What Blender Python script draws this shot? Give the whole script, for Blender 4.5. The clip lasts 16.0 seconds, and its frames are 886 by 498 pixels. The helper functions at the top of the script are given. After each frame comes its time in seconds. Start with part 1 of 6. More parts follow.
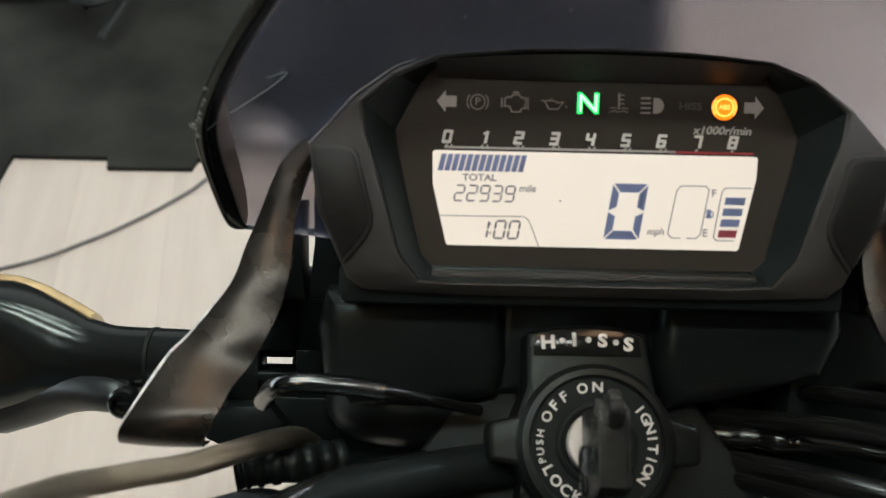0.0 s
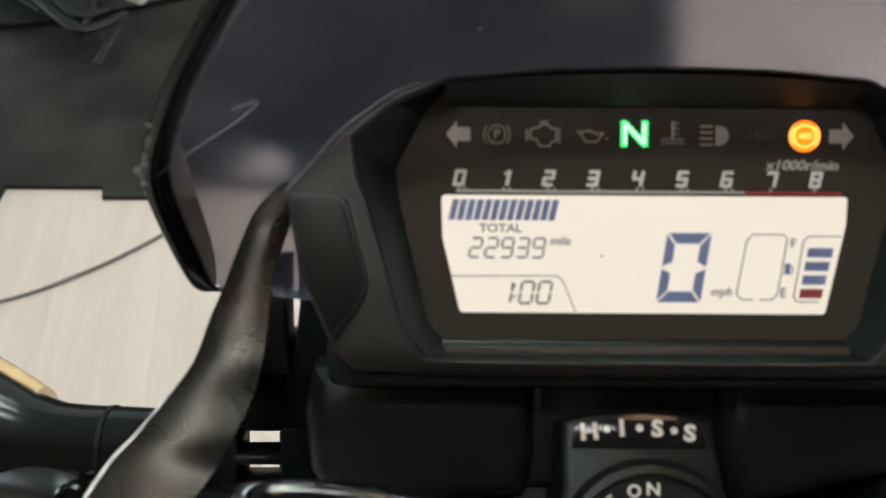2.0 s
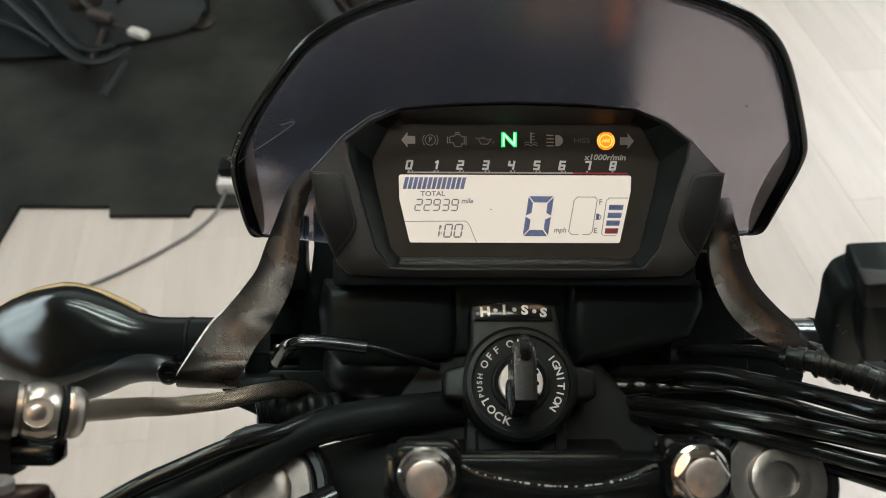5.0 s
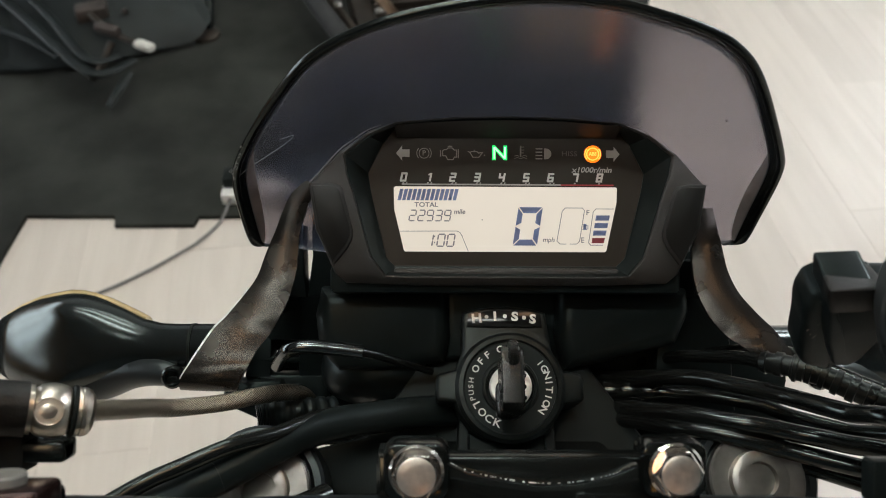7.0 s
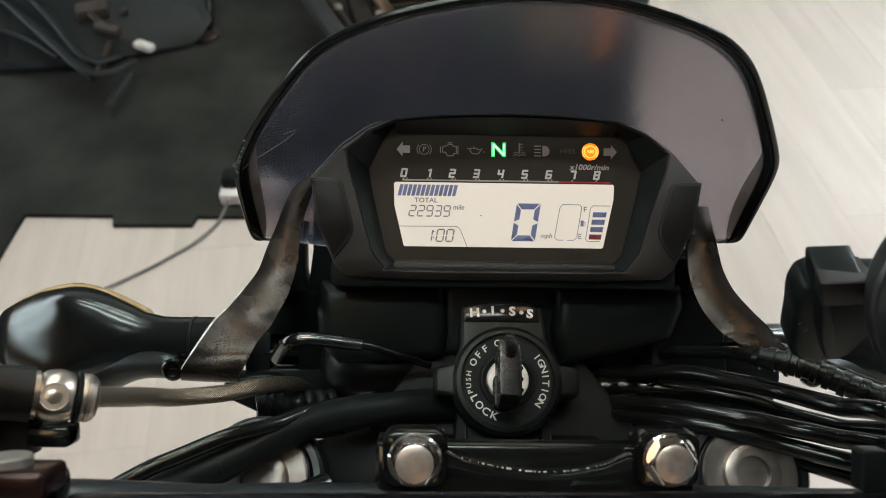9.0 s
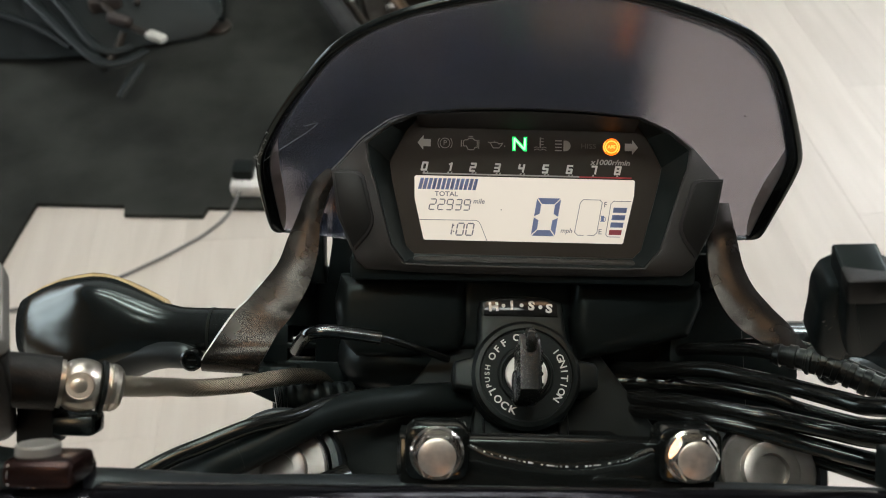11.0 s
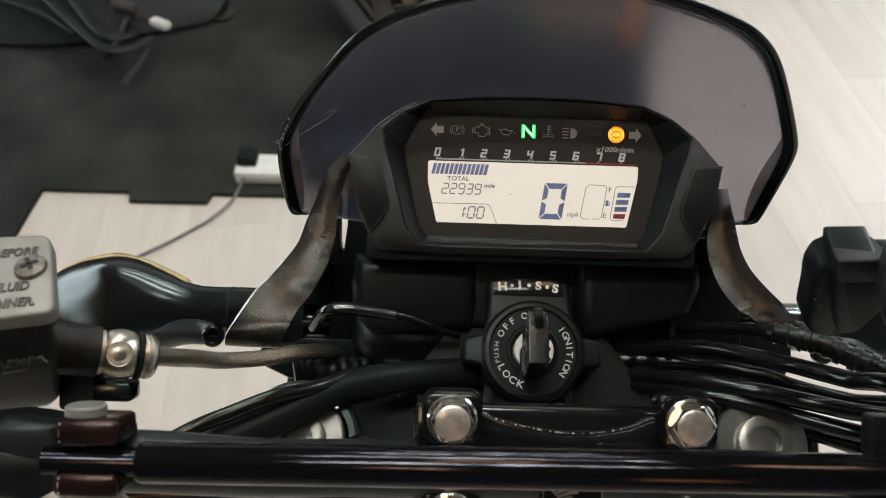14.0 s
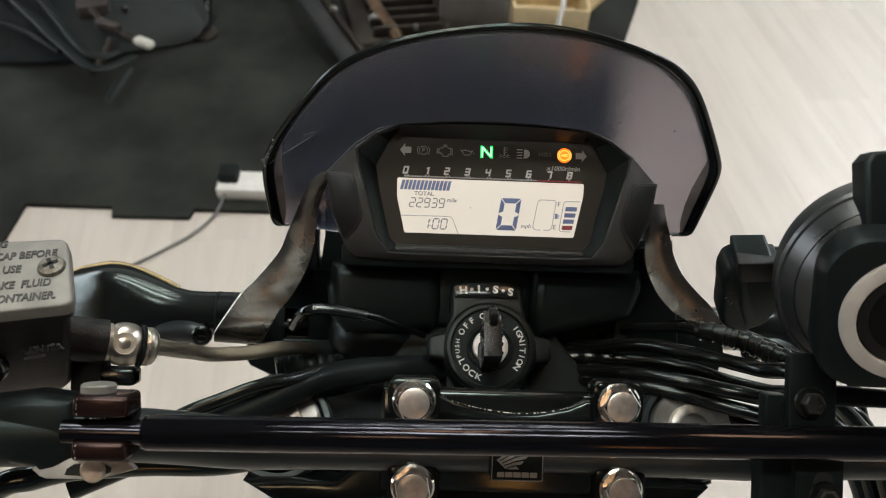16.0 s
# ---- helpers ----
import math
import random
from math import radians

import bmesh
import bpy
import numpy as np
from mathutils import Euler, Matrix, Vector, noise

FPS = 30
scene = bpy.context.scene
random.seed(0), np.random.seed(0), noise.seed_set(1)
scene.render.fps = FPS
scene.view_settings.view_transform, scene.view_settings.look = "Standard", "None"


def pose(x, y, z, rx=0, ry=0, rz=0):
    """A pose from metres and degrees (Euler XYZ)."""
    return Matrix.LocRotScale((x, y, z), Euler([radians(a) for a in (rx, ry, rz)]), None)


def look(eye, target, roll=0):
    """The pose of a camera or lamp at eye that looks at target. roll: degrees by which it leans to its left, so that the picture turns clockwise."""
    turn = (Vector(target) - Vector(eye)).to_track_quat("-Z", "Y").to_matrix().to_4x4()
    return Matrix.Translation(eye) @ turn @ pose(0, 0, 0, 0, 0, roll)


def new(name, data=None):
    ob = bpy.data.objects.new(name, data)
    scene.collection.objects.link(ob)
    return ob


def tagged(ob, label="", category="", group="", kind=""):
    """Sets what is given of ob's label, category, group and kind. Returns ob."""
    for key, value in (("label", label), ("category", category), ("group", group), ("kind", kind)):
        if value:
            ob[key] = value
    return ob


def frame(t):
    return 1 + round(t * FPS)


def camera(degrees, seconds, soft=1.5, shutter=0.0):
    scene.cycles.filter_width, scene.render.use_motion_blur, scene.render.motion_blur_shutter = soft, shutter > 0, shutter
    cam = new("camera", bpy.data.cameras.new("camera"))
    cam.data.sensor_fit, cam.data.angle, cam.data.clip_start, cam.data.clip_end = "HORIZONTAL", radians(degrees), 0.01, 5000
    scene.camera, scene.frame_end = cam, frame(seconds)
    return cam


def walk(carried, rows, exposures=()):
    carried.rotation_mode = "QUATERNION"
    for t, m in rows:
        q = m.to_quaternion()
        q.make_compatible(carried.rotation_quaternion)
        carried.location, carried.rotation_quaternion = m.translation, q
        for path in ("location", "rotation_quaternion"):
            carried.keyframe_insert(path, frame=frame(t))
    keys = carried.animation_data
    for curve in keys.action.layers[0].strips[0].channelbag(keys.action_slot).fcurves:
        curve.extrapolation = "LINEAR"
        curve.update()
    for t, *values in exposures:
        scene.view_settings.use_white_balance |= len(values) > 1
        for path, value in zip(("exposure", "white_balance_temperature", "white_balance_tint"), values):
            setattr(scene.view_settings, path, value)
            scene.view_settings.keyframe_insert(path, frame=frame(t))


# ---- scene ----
cam = camera(56.7, 16.0, soft=1.0)
PATH = [
    (0, (-0.052, -0.197, 1.233), (-0.039, 1.054, -0.327), 1.7),
    (0.5, (-0.051, -0.212, 1.255), (-0.059, 1.056, -0.291), 0.8),
    (1, (-0.039, -0.2, 1.248), (-0.064, 1.086, -0.283), -0.2),
    (1.5, (-0.057, -0.139, 1.202), (-0.066, 1.154, -0.324), -0.1),
    (2, (-0.054, -0.153, 1.199), (-0.053, 1.136, -0.331), 0.4),
    (2.5, (-0.049, -0.168, 1.21), (-0.038, 1.126, -0.315), 0.3),
    (3, (-0.041, -0.21, 1.256), (-0.024, 1.099, -0.256), 0.4),
    (3.5, (-0.041, -0.243, 1.28), (-0.015, 1.083, -0.218), 0.7),
    (6, (-0.041, -0.287, 1.304), (-0.005, 1.058, -0.175), 1.6),
    (6.5, (-0.037, -0.29, 1.307), (-0.011, 1.062, -0.166), 1.3),
    (7, (-0.036, -0.293, 1.312), (-0.008, 1.065, -0.155), 1.1),
    (7.5, (-0.036, -0.294, 1.315), (-0.006, 1.071, -0.147), 1.2),
    (8, (-0.036, -0.295, 1.315), (-0.001, 1.071, -0.145), 1.4),
    (8.5, (-0.037, -0.299, 1.316), (0.002, 1.069, -0.143), 1.8),
    (9, (-0.037, -0.3, 1.313), (-0.002, 1.066, -0.148), 1.8),
    (11.5, (-0.047, -0.3, 1.313), (-0.032, 1.051, -0.161), 2.0),
    (12, (-0.05, -0.303, 1.315), (-0.034, 1.045, -0.162), 2.2),
    (12.5, (-0.05, -0.305, 1.317), (-0.027, 1.039, -0.164), 2.5),
    (13, (-0.046, -0.31, 1.32), (-0.018, 1.031, -0.163), 2.7),
    (13.5, (-0.045, -0.314, 1.324), (-0.017, 1.023, -0.163), 2.7),
    (14, (-0.05, -0.316, 1.325), (-0.028, 1.018, -0.165), 2.4),
    (14.5, (-0.05, -0.326, 1.325), (-0.021, 1.01, -0.163), 2.6),
    (15, (-0.043, -0.343, 1.336), (-0.008, 1.002, -0.143), 2.8),
    (15.5, (-0.046, -0.353, 1.352), (0.005, 1.006, -0.115), 3.5),
    (16, (-0.043, -0.354, 1.359), (0.026, 1.012, -0.1), 4.0),
]
cam.data.dof.use_dof, cam.data.dof.focus_distance, cam.data.dof.aperture_fstop = True, 0.40, 14.0
walk(cam, [(t, look(eye, target, roll)) for t, eye, target, roll in PATH], exposures=[(0, 0.2), (1.0, 0.2), (1.5, 0.22), (2.0, 0.24), (2.5, 0.2), (3.0, 0.18), (3.5, 0.06), (6.0, 0.02), (9.0, 0.0), (11.5, 0.05), (15.0, 0.08), (16.0, 0.03)])

# ---- world, lamps and exposure ----
world = bpy.data.worlds.new("world")
scene.world = world
world.use_nodes = True
world.node_tree.nodes["Background"].inputs[0].default_value = (0.75, 0.8, 0.9, 1)
world.node_tree.nodes["Background"].inputs[1].default_value = 0.05
scene.view_settings.exposure = 0.0
PANEL_LIGHT = 26.4      # ceiling panels
WARM_LIGHT = 2.5      # unseen warm panel added on the rear wall


# ---- frames of the cockpit ----
def axes(origin, slope):
    """A frame whose x runs to the bike's right, y up along a face with that slope and z out of the face."""
    a = radians(slope)
    m = Matrix(((1, 0, 0, origin[0]), (0, math.cos(a), -math.sin(a), origin[1]), (0, math.sin(a), math.cos(a), origin[2]), (0, 0, 0, 1)))
    return m


DASH = axes((0, 0, 1.04), 43)            # face of the display, at the middle of its upper edge
LOCK = axes((0.0015, -0.0778, 0.9840), 26)  # face of the ignition lock, square to the steering stem
FLAT = Matrix.Identity(4)


# ---- helpers ----
def material(name, color=(0.5, 0.5, 0.5), rough=0.5, metal=0.0, grain=0.0, grain_scale=400.0, spread=0.0, spread_scale=20.0,
             rough_spread=0.0, coat=0.0, emit=0.0, stretch=(1, 1, 1), specular=0.5, dust=0.0, dust_color=(0.35, 0.33, 0.3), tint=None):
    m = bpy.data.materials.new(name)
    m.use_nodes = True
    nt = m.node_tree
    b = nt.nodes["Principled BSDF"]
    b.inputs["Base Color"].default_value = (*color, 1)
    b.inputs["Roughness"].default_value = rough
    b.inputs["Metallic"].default_value = metal
    b.inputs["Coat Weight"].default_value = coat
    b.inputs["Specular IOR Level"].default_value = specular
    if tint:
        b.inputs["Specular Tint"].default_value = (*tint, 1)
    if emit:
        b.inputs["Emission Color"].default_value = (*color, 1)
        b.inputs["Emission Strength"].default_value = emit
    tc = nt.nodes.new("ShaderNodeTexCoord")
    mp = nt.nodes.new("ShaderNodeMapping")
    mp.inputs["Scale"].default_value = stretch
    nt.links.new(tc.outputs["Object"], mp.inputs["Vector"])
    if spread or rough_spread:
        n = nt.nodes.new("ShaderNodeTexNoise")
        n.inputs["Scale"].default_value = spread_scale
        n.inputs["Detail"].default_value = 6
        nt.links.new(mp.outputs[0], n.inputs["Vector"])
        if spread:
            r = nt.nodes.new("ShaderNodeValToRGB")
            r.color_ramp.elements[0].position, r.color_ramp.elements[1].position = 0.3, 0.7
            r.color_ramp.elements[0].color = (*[c * (1 - spread) for c in color], 1)
            r.color_ramp.elements[1].color = (*[min(1, c * (1 + spread)) for c in color], 1)
            nt.links.new(n.outputs["Fac"], r.inputs[0])
            last = r.outputs[0]
            if dust:
                n2 = nt.nodes.new("ShaderNodeTexNoise")
                n2.inputs["Scale"].default_value = spread_scale * 37
                n2.inputs["Detail"].default_value = 2
                nt.links.new(tc.outputs["Object"], n2.inputs["Vector"])
                r2 = nt.nodes.new("ShaderNodeValToRGB")
                r2.color_ramp.elements[0].position, r2.color_ramp.elements[1].position = 0.66, 0.76
                mx = nt.nodes.new("ShaderNodeMixRGB")
                nt.links.new(n2.outputs["Fac"], r2.inputs[0])
                mu = nt.nodes.new("ShaderNodeMath")
                mu.operation = "MULTIPLY"
                mu.inputs[1].default_value = dust
                nt.links.new(r2.outputs[0], mu.inputs[0])
                nt.links.new(mu.outputs[0], mx.inputs[0])
                nt.links.new(last, mx.inputs[1])
                mx.inputs[2].default_value = (*dust_color, 1)
                last = mx.outputs[0]
            nt.links.new(last, b.inputs["Base Color"])
        if rough_spread:
            mr = nt.nodes.new("ShaderNodeMapRange")
            mr.inputs["To Min"].default_value = max(0.02, rough - rough_spread)
            mr.inputs["To Max"].default_value = min(1, rough + rough_spread)
            nt.links.new(n.outputs["Fac"], mr.inputs["Value"])
            nt.links.new(mr.outputs[0], b.inputs["Roughness"])
    if grain:
        n = nt.nodes.new("ShaderNodeTexNoise")
        n.inputs["Scale"].default_value = grain_scale
        n.inputs["Detail"].default_value = 3
        nt.links.new(mp.outputs[0], n.inputs["Vector"])
        bp = nt.nodes.new("ShaderNodeBump")
        bp.inputs["Strength"].default_value = grain
        bp.inputs["Distance"].default_value = 0.0006
        nt.links.new(n.outputs["Fac"], bp.inputs["Height"])
        nt.links.new(bp.outputs[0], b.inputs["Normal"])
    return m


def part(name, bm, mat, parent=None, label="", fr=FLAT, smooth=True, angle=35):
    """One bmesh, written in the frame fr, as one mesh object under a thing or a part."""
    bmesh.ops.remove_doubles(bm, verts=bm.verts, dist=1e-6)
    bmesh.ops.recalc_face_normals(bm, faces=bm.faces)
    if smooth:
        for f in bm.faces:
            f.smooth = True
        for e in bm.edges:
            if len(e.link_faces) == 2 and e.calc_face_angle(0) > radians(angle):
                e.smooth = False
    me = bpy.data.meshes.new(name)
    bm.to_mesh(me)
    bm.free()
    me.materials.append(mat)
    ob = new(name, me)
    root = parent
    while root is not None and root.parent is not None:
        root = root.parent
    base = root.matrix_basis.inverted() if root is not None else FLAT
    me.transform(base @ fr)
    if parent is not None:
        ob.parent = parent
    if label:
        ob["label"] = label
    return ob


def thing(name, place, label, category, group="", fr=FLAT, kind=""):
    """The Empty at the base of a thing; place is in the frame fr."""
    ob = new(name)
    ob.empty_display_size = 0.01
    ob.matrix_basis = fr @ Matrix.Translation(place)
    return tagged(ob, label, category, group, kind)


def spline(points, n=8):
    """A smooth line through the points."""
    p = [Vector(q) for q in points]
    p = [p[0] * 2 - p[1]] + p + [p[-1] * 2 - p[-2]]
    out = []
    for k in range(1, len(p) - 2):
        for i in range(n):
            t = i / n
            a, b, c, d = p[k - 1], p[k], p[k + 1], p[k + 2]
            out.append(0.5 * ((2 * b) + (c - a) * t + (2 * a - 5 * b + 4 * c - d) * t * t + (3 * b - a - 3 * c + d) * t ** 3))
    out.append(p[-2])
    return out


def tube(points, radius, segs=14, n=8, bm=None, smooth=True, caps=True, squash=1.0):
    """A round tube along a line; radius may be a function of the share of the way."""
    bm = bm or bmesh.new()
    line = spline(points, n) if smooth and len(points) > 2 else [Vector(q) for q in points]
    rings, side = [], None
    for k, q in enumerate(line):
        ahead = (line[min(k + 1, len(line) - 1)] - line[max(k - 1, 0)]).normalized()
        if side is None:
            side = ahead.cross(Vector((0.13, 0.27, 1))).normalized()
        side = (side - ahead * side.dot(ahead)).normalized()
        up = ahead.cross(side)
        r = radius(k / (len(line) - 1)) if callable(radius) else radius
        rings.append([bm.verts.new(q + side * (r * math.cos(2 * math.pi * i / segs)) + up * (squash * r * math.sin(2 * math.pi * i / segs))) for i in range(segs)])
    for a, b in zip(rings, rings[1:]):
        for i in range(segs):
            bm.faces.new((a[i], a[(i + 1) % segs], b[(i + 1) % segs], b[i]))
    if caps:
        bm.faces.new(rings[0][::-1])
        bm.faces.new(rings[-1])
    return bm


def lathe(profile, segs=32, centre=(0, 0, 0), axis=(0, 0, 1), bm=None, caps=True):
    """A turned shape: profile rows of (radius, height along the axis)."""
    bm = bm or bmesh.new()
    turn = Vector(axis).normalized().to_track_quat("Z", "Y").to_matrix()
    rings = []
    for r, h in profile:
        rings.append([bm.verts.new(Vector(centre) + turn @ Vector((r * math.cos(2 * math.pi * i / segs), r * math.sin(2 * math.pi * i / segs), h))) for i in range(segs)])
    for a, b in zip(rings, rings[1:]):
        for i in range(segs):
            bm.faces.new((a[i], a[(i + 1) % segs], b[(i + 1) % segs], b[i]))
    if caps:
        bm.faces.new(rings[0][::-1])
        bm.faces.new(rings[-1])
    return bm


def prism(outline, low, high, bevel=0.0, bm=None, segs=2):
    """A flat outline in x and y, raised from low to high, its upper edge rounded."""
    own = bmesh.new()
    a = [own.verts.new((x, y, low)) for x, y in outline]
    b = [own.verts.new((x, y, high)) for x, y in outline]
    n = len(outline)
    for i in range(n):
        own.faces.new((a[i], a[(i + 1) % n], b[(i + 1) % n], b[i]))
    own.faces.new(a[::-1])
    own.faces.new(b)
    if bevel:
        bmesh.ops.recalc_face_normals(own, faces=own.faces)
        edges = [e for e in own.edges if all(abs(v.co.z - high) < 1e-7 for v in e.verts)]
        bmesh.ops.bevel(own, geom=edges, offset=bevel, segments=segs, affect="EDGES", profile=0.5)
    if bm is None:
        return own
    merge(bm, own)
    return bm


def merge(bm, other):
    me = bpy.data.meshes.new("tmp")
    other.to_mesh(me)
    other.free()
    bm.from_mesh(me)
    bpy.data.meshes.remove(me)
    return bm


def block(size, at=(0, 0, 0), bevel=0.0, turn=None, segs=2, bm=None):
    """A box with rounded edges, about its middle."""
    own = bmesh.new()
    bmesh.ops.create_cube(own, size=1, matrix=Matrix.Diagonal((*size, 1)))
    if bevel:
        bmesh.ops.bevel(own, geom=own.edges[:], offset=bevel, segments=segs, affect="EDGES", profile=0.5)
    own.transform(Matrix.Translation(at) @ (turn or FLAT))
    if bm is None:
        return own
    return merge(bm, own)


def rounded(x0, y0, x1, y1, r, n=5):
    """The outline of a rectangle with round corners."""
    out = []
    for cx, cy, a in ((x1 - r, y1 - r, 0), (x0 + r, y1 - r, 90), (x0 + r, y0 + r, 180), (x1 - r, y0 + r, 270)):
        out += [(cx + r * math.cos(radians(a + 90 * k / n)), cy + r * math.sin(radians(a + 90 * k / n))) for k in range(n + 1)]
    return out


def loft(loops, close=True, cap_first=False, cap_last=False, bm=None):
    """Skins loops of equally many points."""
    bm = bm or bmesh.new()
    rings = [[bm.verts.new(p) for p in loop] for loop in loops]
    n = len(rings[0])
    for a, b in zip(rings, rings[1:]):
        for i in range(n if close else n - 1):
            bm.faces.new((a[i], a[(i + 1) % n], b[(i + 1) % n], b[i]))
    if cap_first:
        bm.faces.new(rings[0][::-1])
    if cap_last:
        bm.faces.new(rings[-1])
    return bm


def mirrored(half):
    """A closed loop from its right half, whose first and last points lie on the middle line."""
    return [tuple(p) for p in half] + [(-p[0], *p[1:]) for p in half[-2:0:-1]]


def letters(text, size, at, z, bm=None, turn=0.0, shear=0.0, depth=0.0002, align="CENTER", bold=0.0, wide=1.0):
    """Writing as a thin mesh with the built-in font, laid on a face at height z."""
    c = bpy.data.curves.new("text", "FONT")
    c.body, c.size, c.align_x, c.align_y, c.shear, c.extrude, c.offset = text, size, align, "CENTER", shear, depth / 2, bold
    c.resolution_u = 3
    o = bpy.data.objects.new("text", c)
    me = bpy.data.meshes.new_from_object(o)
    me.transform(Matrix.Translation((at[0], at[1], z)) @ pose(0, 0, 0, 0, 0, turn) @ Matrix.Diagonal((wide, 1, 1, 1)))
    own = bm or bmesh.new()
    own.from_mesh(me)
    bpy.data.objects.remove(o)
    bpy.data.curves.remove(c)
    bpy.data.meshes.remove(me)
    return own


def flat(outlines, z, thick=0.0002):
    """Thin plates from a list of outlines."""
    bm = bmesh.new()
    for o in outlines:
        prism(o, z - thick / 2, z + thick / 2, bm=bm)
    return bm


def stroke(points, width, closed=False):
    """Outlines of a flat line of that width, a quad for each leg."""
    out = []
    pts = [Vector(p) for p in points]
    if closed:
        pts.append(pts[0])
    for a, b in zip(pts, pts[1:]):
        d = (b - a).normalized()
        s = Vector((-d.y, d.x)) * (width / 2)
        a2, b2 = a - d * width * 0.3, b + d * width * 0.3
        out.append([tuple(a2 + s), tuple(a2 - s), tuple(b2 - s), tuple(b2 + s)])
    return out


# ---- materials ----
PLASTIC = material("black grained plastic", (0.0135, 0.0128, 0.0115), 0.34, grain=0.6, grain_scale=3600, spread=0.3, spread_scale=45, dust=0.16, specular=0.75, rough_spread=0.08)
PLASTIC_SOFT = material("black rubbery plastic", (0.0088, 0.0090, 0.0086), 0.44, grain=0.22, grain_scale=3000, spread=0.3, spread_scale=40, specular=0.3, rough_spread=0.1)
PLASTIC_DARK = material("matt black plastic", (0.0085, 0.0102, 0.0100), 0.5, grain=0.12, grain_scale=2200, spread=0.3, spread_scale=25, specular=0.12, rough_spread=0.1, tint=(0.86, 1.0, 0.97))
COWLBLACK = material("smooth black cowl plastic", (0.0085, 0.0112, 0.0114), 0.32, grain=0.06, grain_scale=1800, spread=0.3, spread_scale=25, specular=0.22, rough_spread=0.08, tint=(0.78, 1.0, 1.0))
PODSHELL = material("worn satin pod shell", (0.018, 0.0205, 0.0212), 0.3, grain=0.08, grain_scale=2000, spread=0.3, spread_scale=40, specular=1.0, rough_spread=0.08, dust=0.2)
NAMEPLATE = material("glossy black name plate", (0.008, 0.0085, 0.0085), 0.13, spread=0.2, spread_scale=60, rough_spread=0.03, specular=0.26)
GLOSS = material("black gloss paint", (0.0055, 0.0063, 0.0062), 0.16, spread=0.3, spread_scale=30, rough_spread=0.08, specular=0.5, grain=0.03, grain_scale=500, tint=(0.86, 1.0, 0.97))
LOCKBLACK = material("satin lock cover", (0.0055, 0.0066, 0.0064), 0.36, grain=0.14, grain_scale=3000, spread=0.3, spread_scale=40, specular=0.24, rough_spread=0.1, tint=(0.86, 1.0, 0.97))
SATIN = material("satin black moulding", (0.0050, 0.0060, 0.0062), 0.18, spread=0.3, spread_scale=20, rough_spread=0.05, specular=0.9, grain=0.06, grain_scale=2000, tint=(0.86, 1.0, 0.97))
PIPE = material("black chrome pipe", (0.13, 0.14, 0.14), 0.16, metal=1.0, spread=0.3, spread_scale=60, rough_spread=0.06)
RUBBER = material("black rubber hose", (0.007, 0.0076, 0.0074), 0.17, grain=0.06, grain_scale=500, spread=0.3, spread_scale=60, rough_spread=0.07, specular=0.6, tint=(0.86, 1.0, 0.97))
BOOT = material("matt ribbed rubber", (0.006, 0.0066, 0.0064), 0.3, grain=0.1, grain_scale=1800, spread=0.3, spread_scale=80, rough_spread=0.1, specular=0.35, tint=(0.86, 1.0, 0.97))
PANEL = material("dark smoked panel", (0.036, 0.031, 0.026), 0.24, spread=0.04, spread_scale=12, rough_spread=0.03)
LENSBAND = material("dark lens border", (0.024, 0.0225, 0.021), 0.5, spread=0.2, spread_scale=40, specular=0.4)
STAY = material("dark satin metal", (0.029, 0.0262, 0.0232), 0.27, metal=0.8, grain=0.10, grain_scale=1500, spread=0.15, spread_scale=70, rough_spread=0.03)
FLANGE = material("bent acrylic painted paler", (0.22, 0.19, 0.19), 0.4, spread=0.25, spread_scale=60)
LINE = material("pale edge line", (0.13, 0.125, 0.13), 0.35, spread=0.3, spread_scale=60)
SILVER = material("dull silver print", (0.26, 0.255, 0.24), 0.4, metal=0.4)
DOT = material("near-black mark", (0.01, 0.01, 0.01), 0.6)
EDGE = material("bare metal edge", (0.62, 0.62, 0.62), 0.45, metal=0.3, spread=0.3, spread_scale=300)
ZINC = material("plated steel", (0.80, 0.76, 0.70), 0.15, metal=1.0, spread=0.14, spread_scale=160, rough_spread=0.06)
CROWN = material("worn plated bolt top", (0.74, 0.70, 0.65), 0.36, metal=0.9, spread=0.16, spread_scale=300, rough_spread=0.1, grain=0.06, grain_scale=1200)
STEEL = material("brushed stainless steel", (0.66, 0.61, 0.53), 0.3, metal=1.0, spread=0.08, spread_scale=200, rough_spread=0.05)
ALLOY = material("grey cast alloy", (0.235, 0.228, 0.212), 0.5, metal=0.35, grain=0.25, grain_scale=1600, spread=0.2, spread_scale=60, dust=0.3)
CAST = material("worn black cast alloy", (0.0155, 0.0150, 0.0138), 0.4, grain=0.35, grain_scale=1100, spread=0.5, spread_scale=70, rough_spread=0.12, dust=0.12, specular=0.35)
BRUSHED = material("turned bolt face", (0.62, 0.54, 0.45), 0.4, metal=0.8, spread=0.1, spread_scale=400)
SCREW = material("worn dark screw", (0.16, 0.15, 0.13), 0.4, metal=0.6, spread=0.5, spread_scale=500)
CAPALLOY = material("clear anodised fork cap", (0.29, 0.275, 0.255), 0.33, metal=0.9, spread=0.3, spread_scale=60, rough_spread=0.1, grain=0.08, grain_scale=900)
ANODISED = material("black anodised tube", (0.024, 0.0235, 0.029), 0.10, metal=0.85, spread=0.25, spread_scale=12, rough_spread=0.03, stretch=(0.25, 12, 12), grain=0.09, grain_scale=110)
LUG = material("red-black anodised lug", (0.03, 0.015, 0.0135), 0.22, metal=0.6, spread=0.3, spread_scale=60, rough_spread=0.06, grain=0.04, grain_scale=1500)
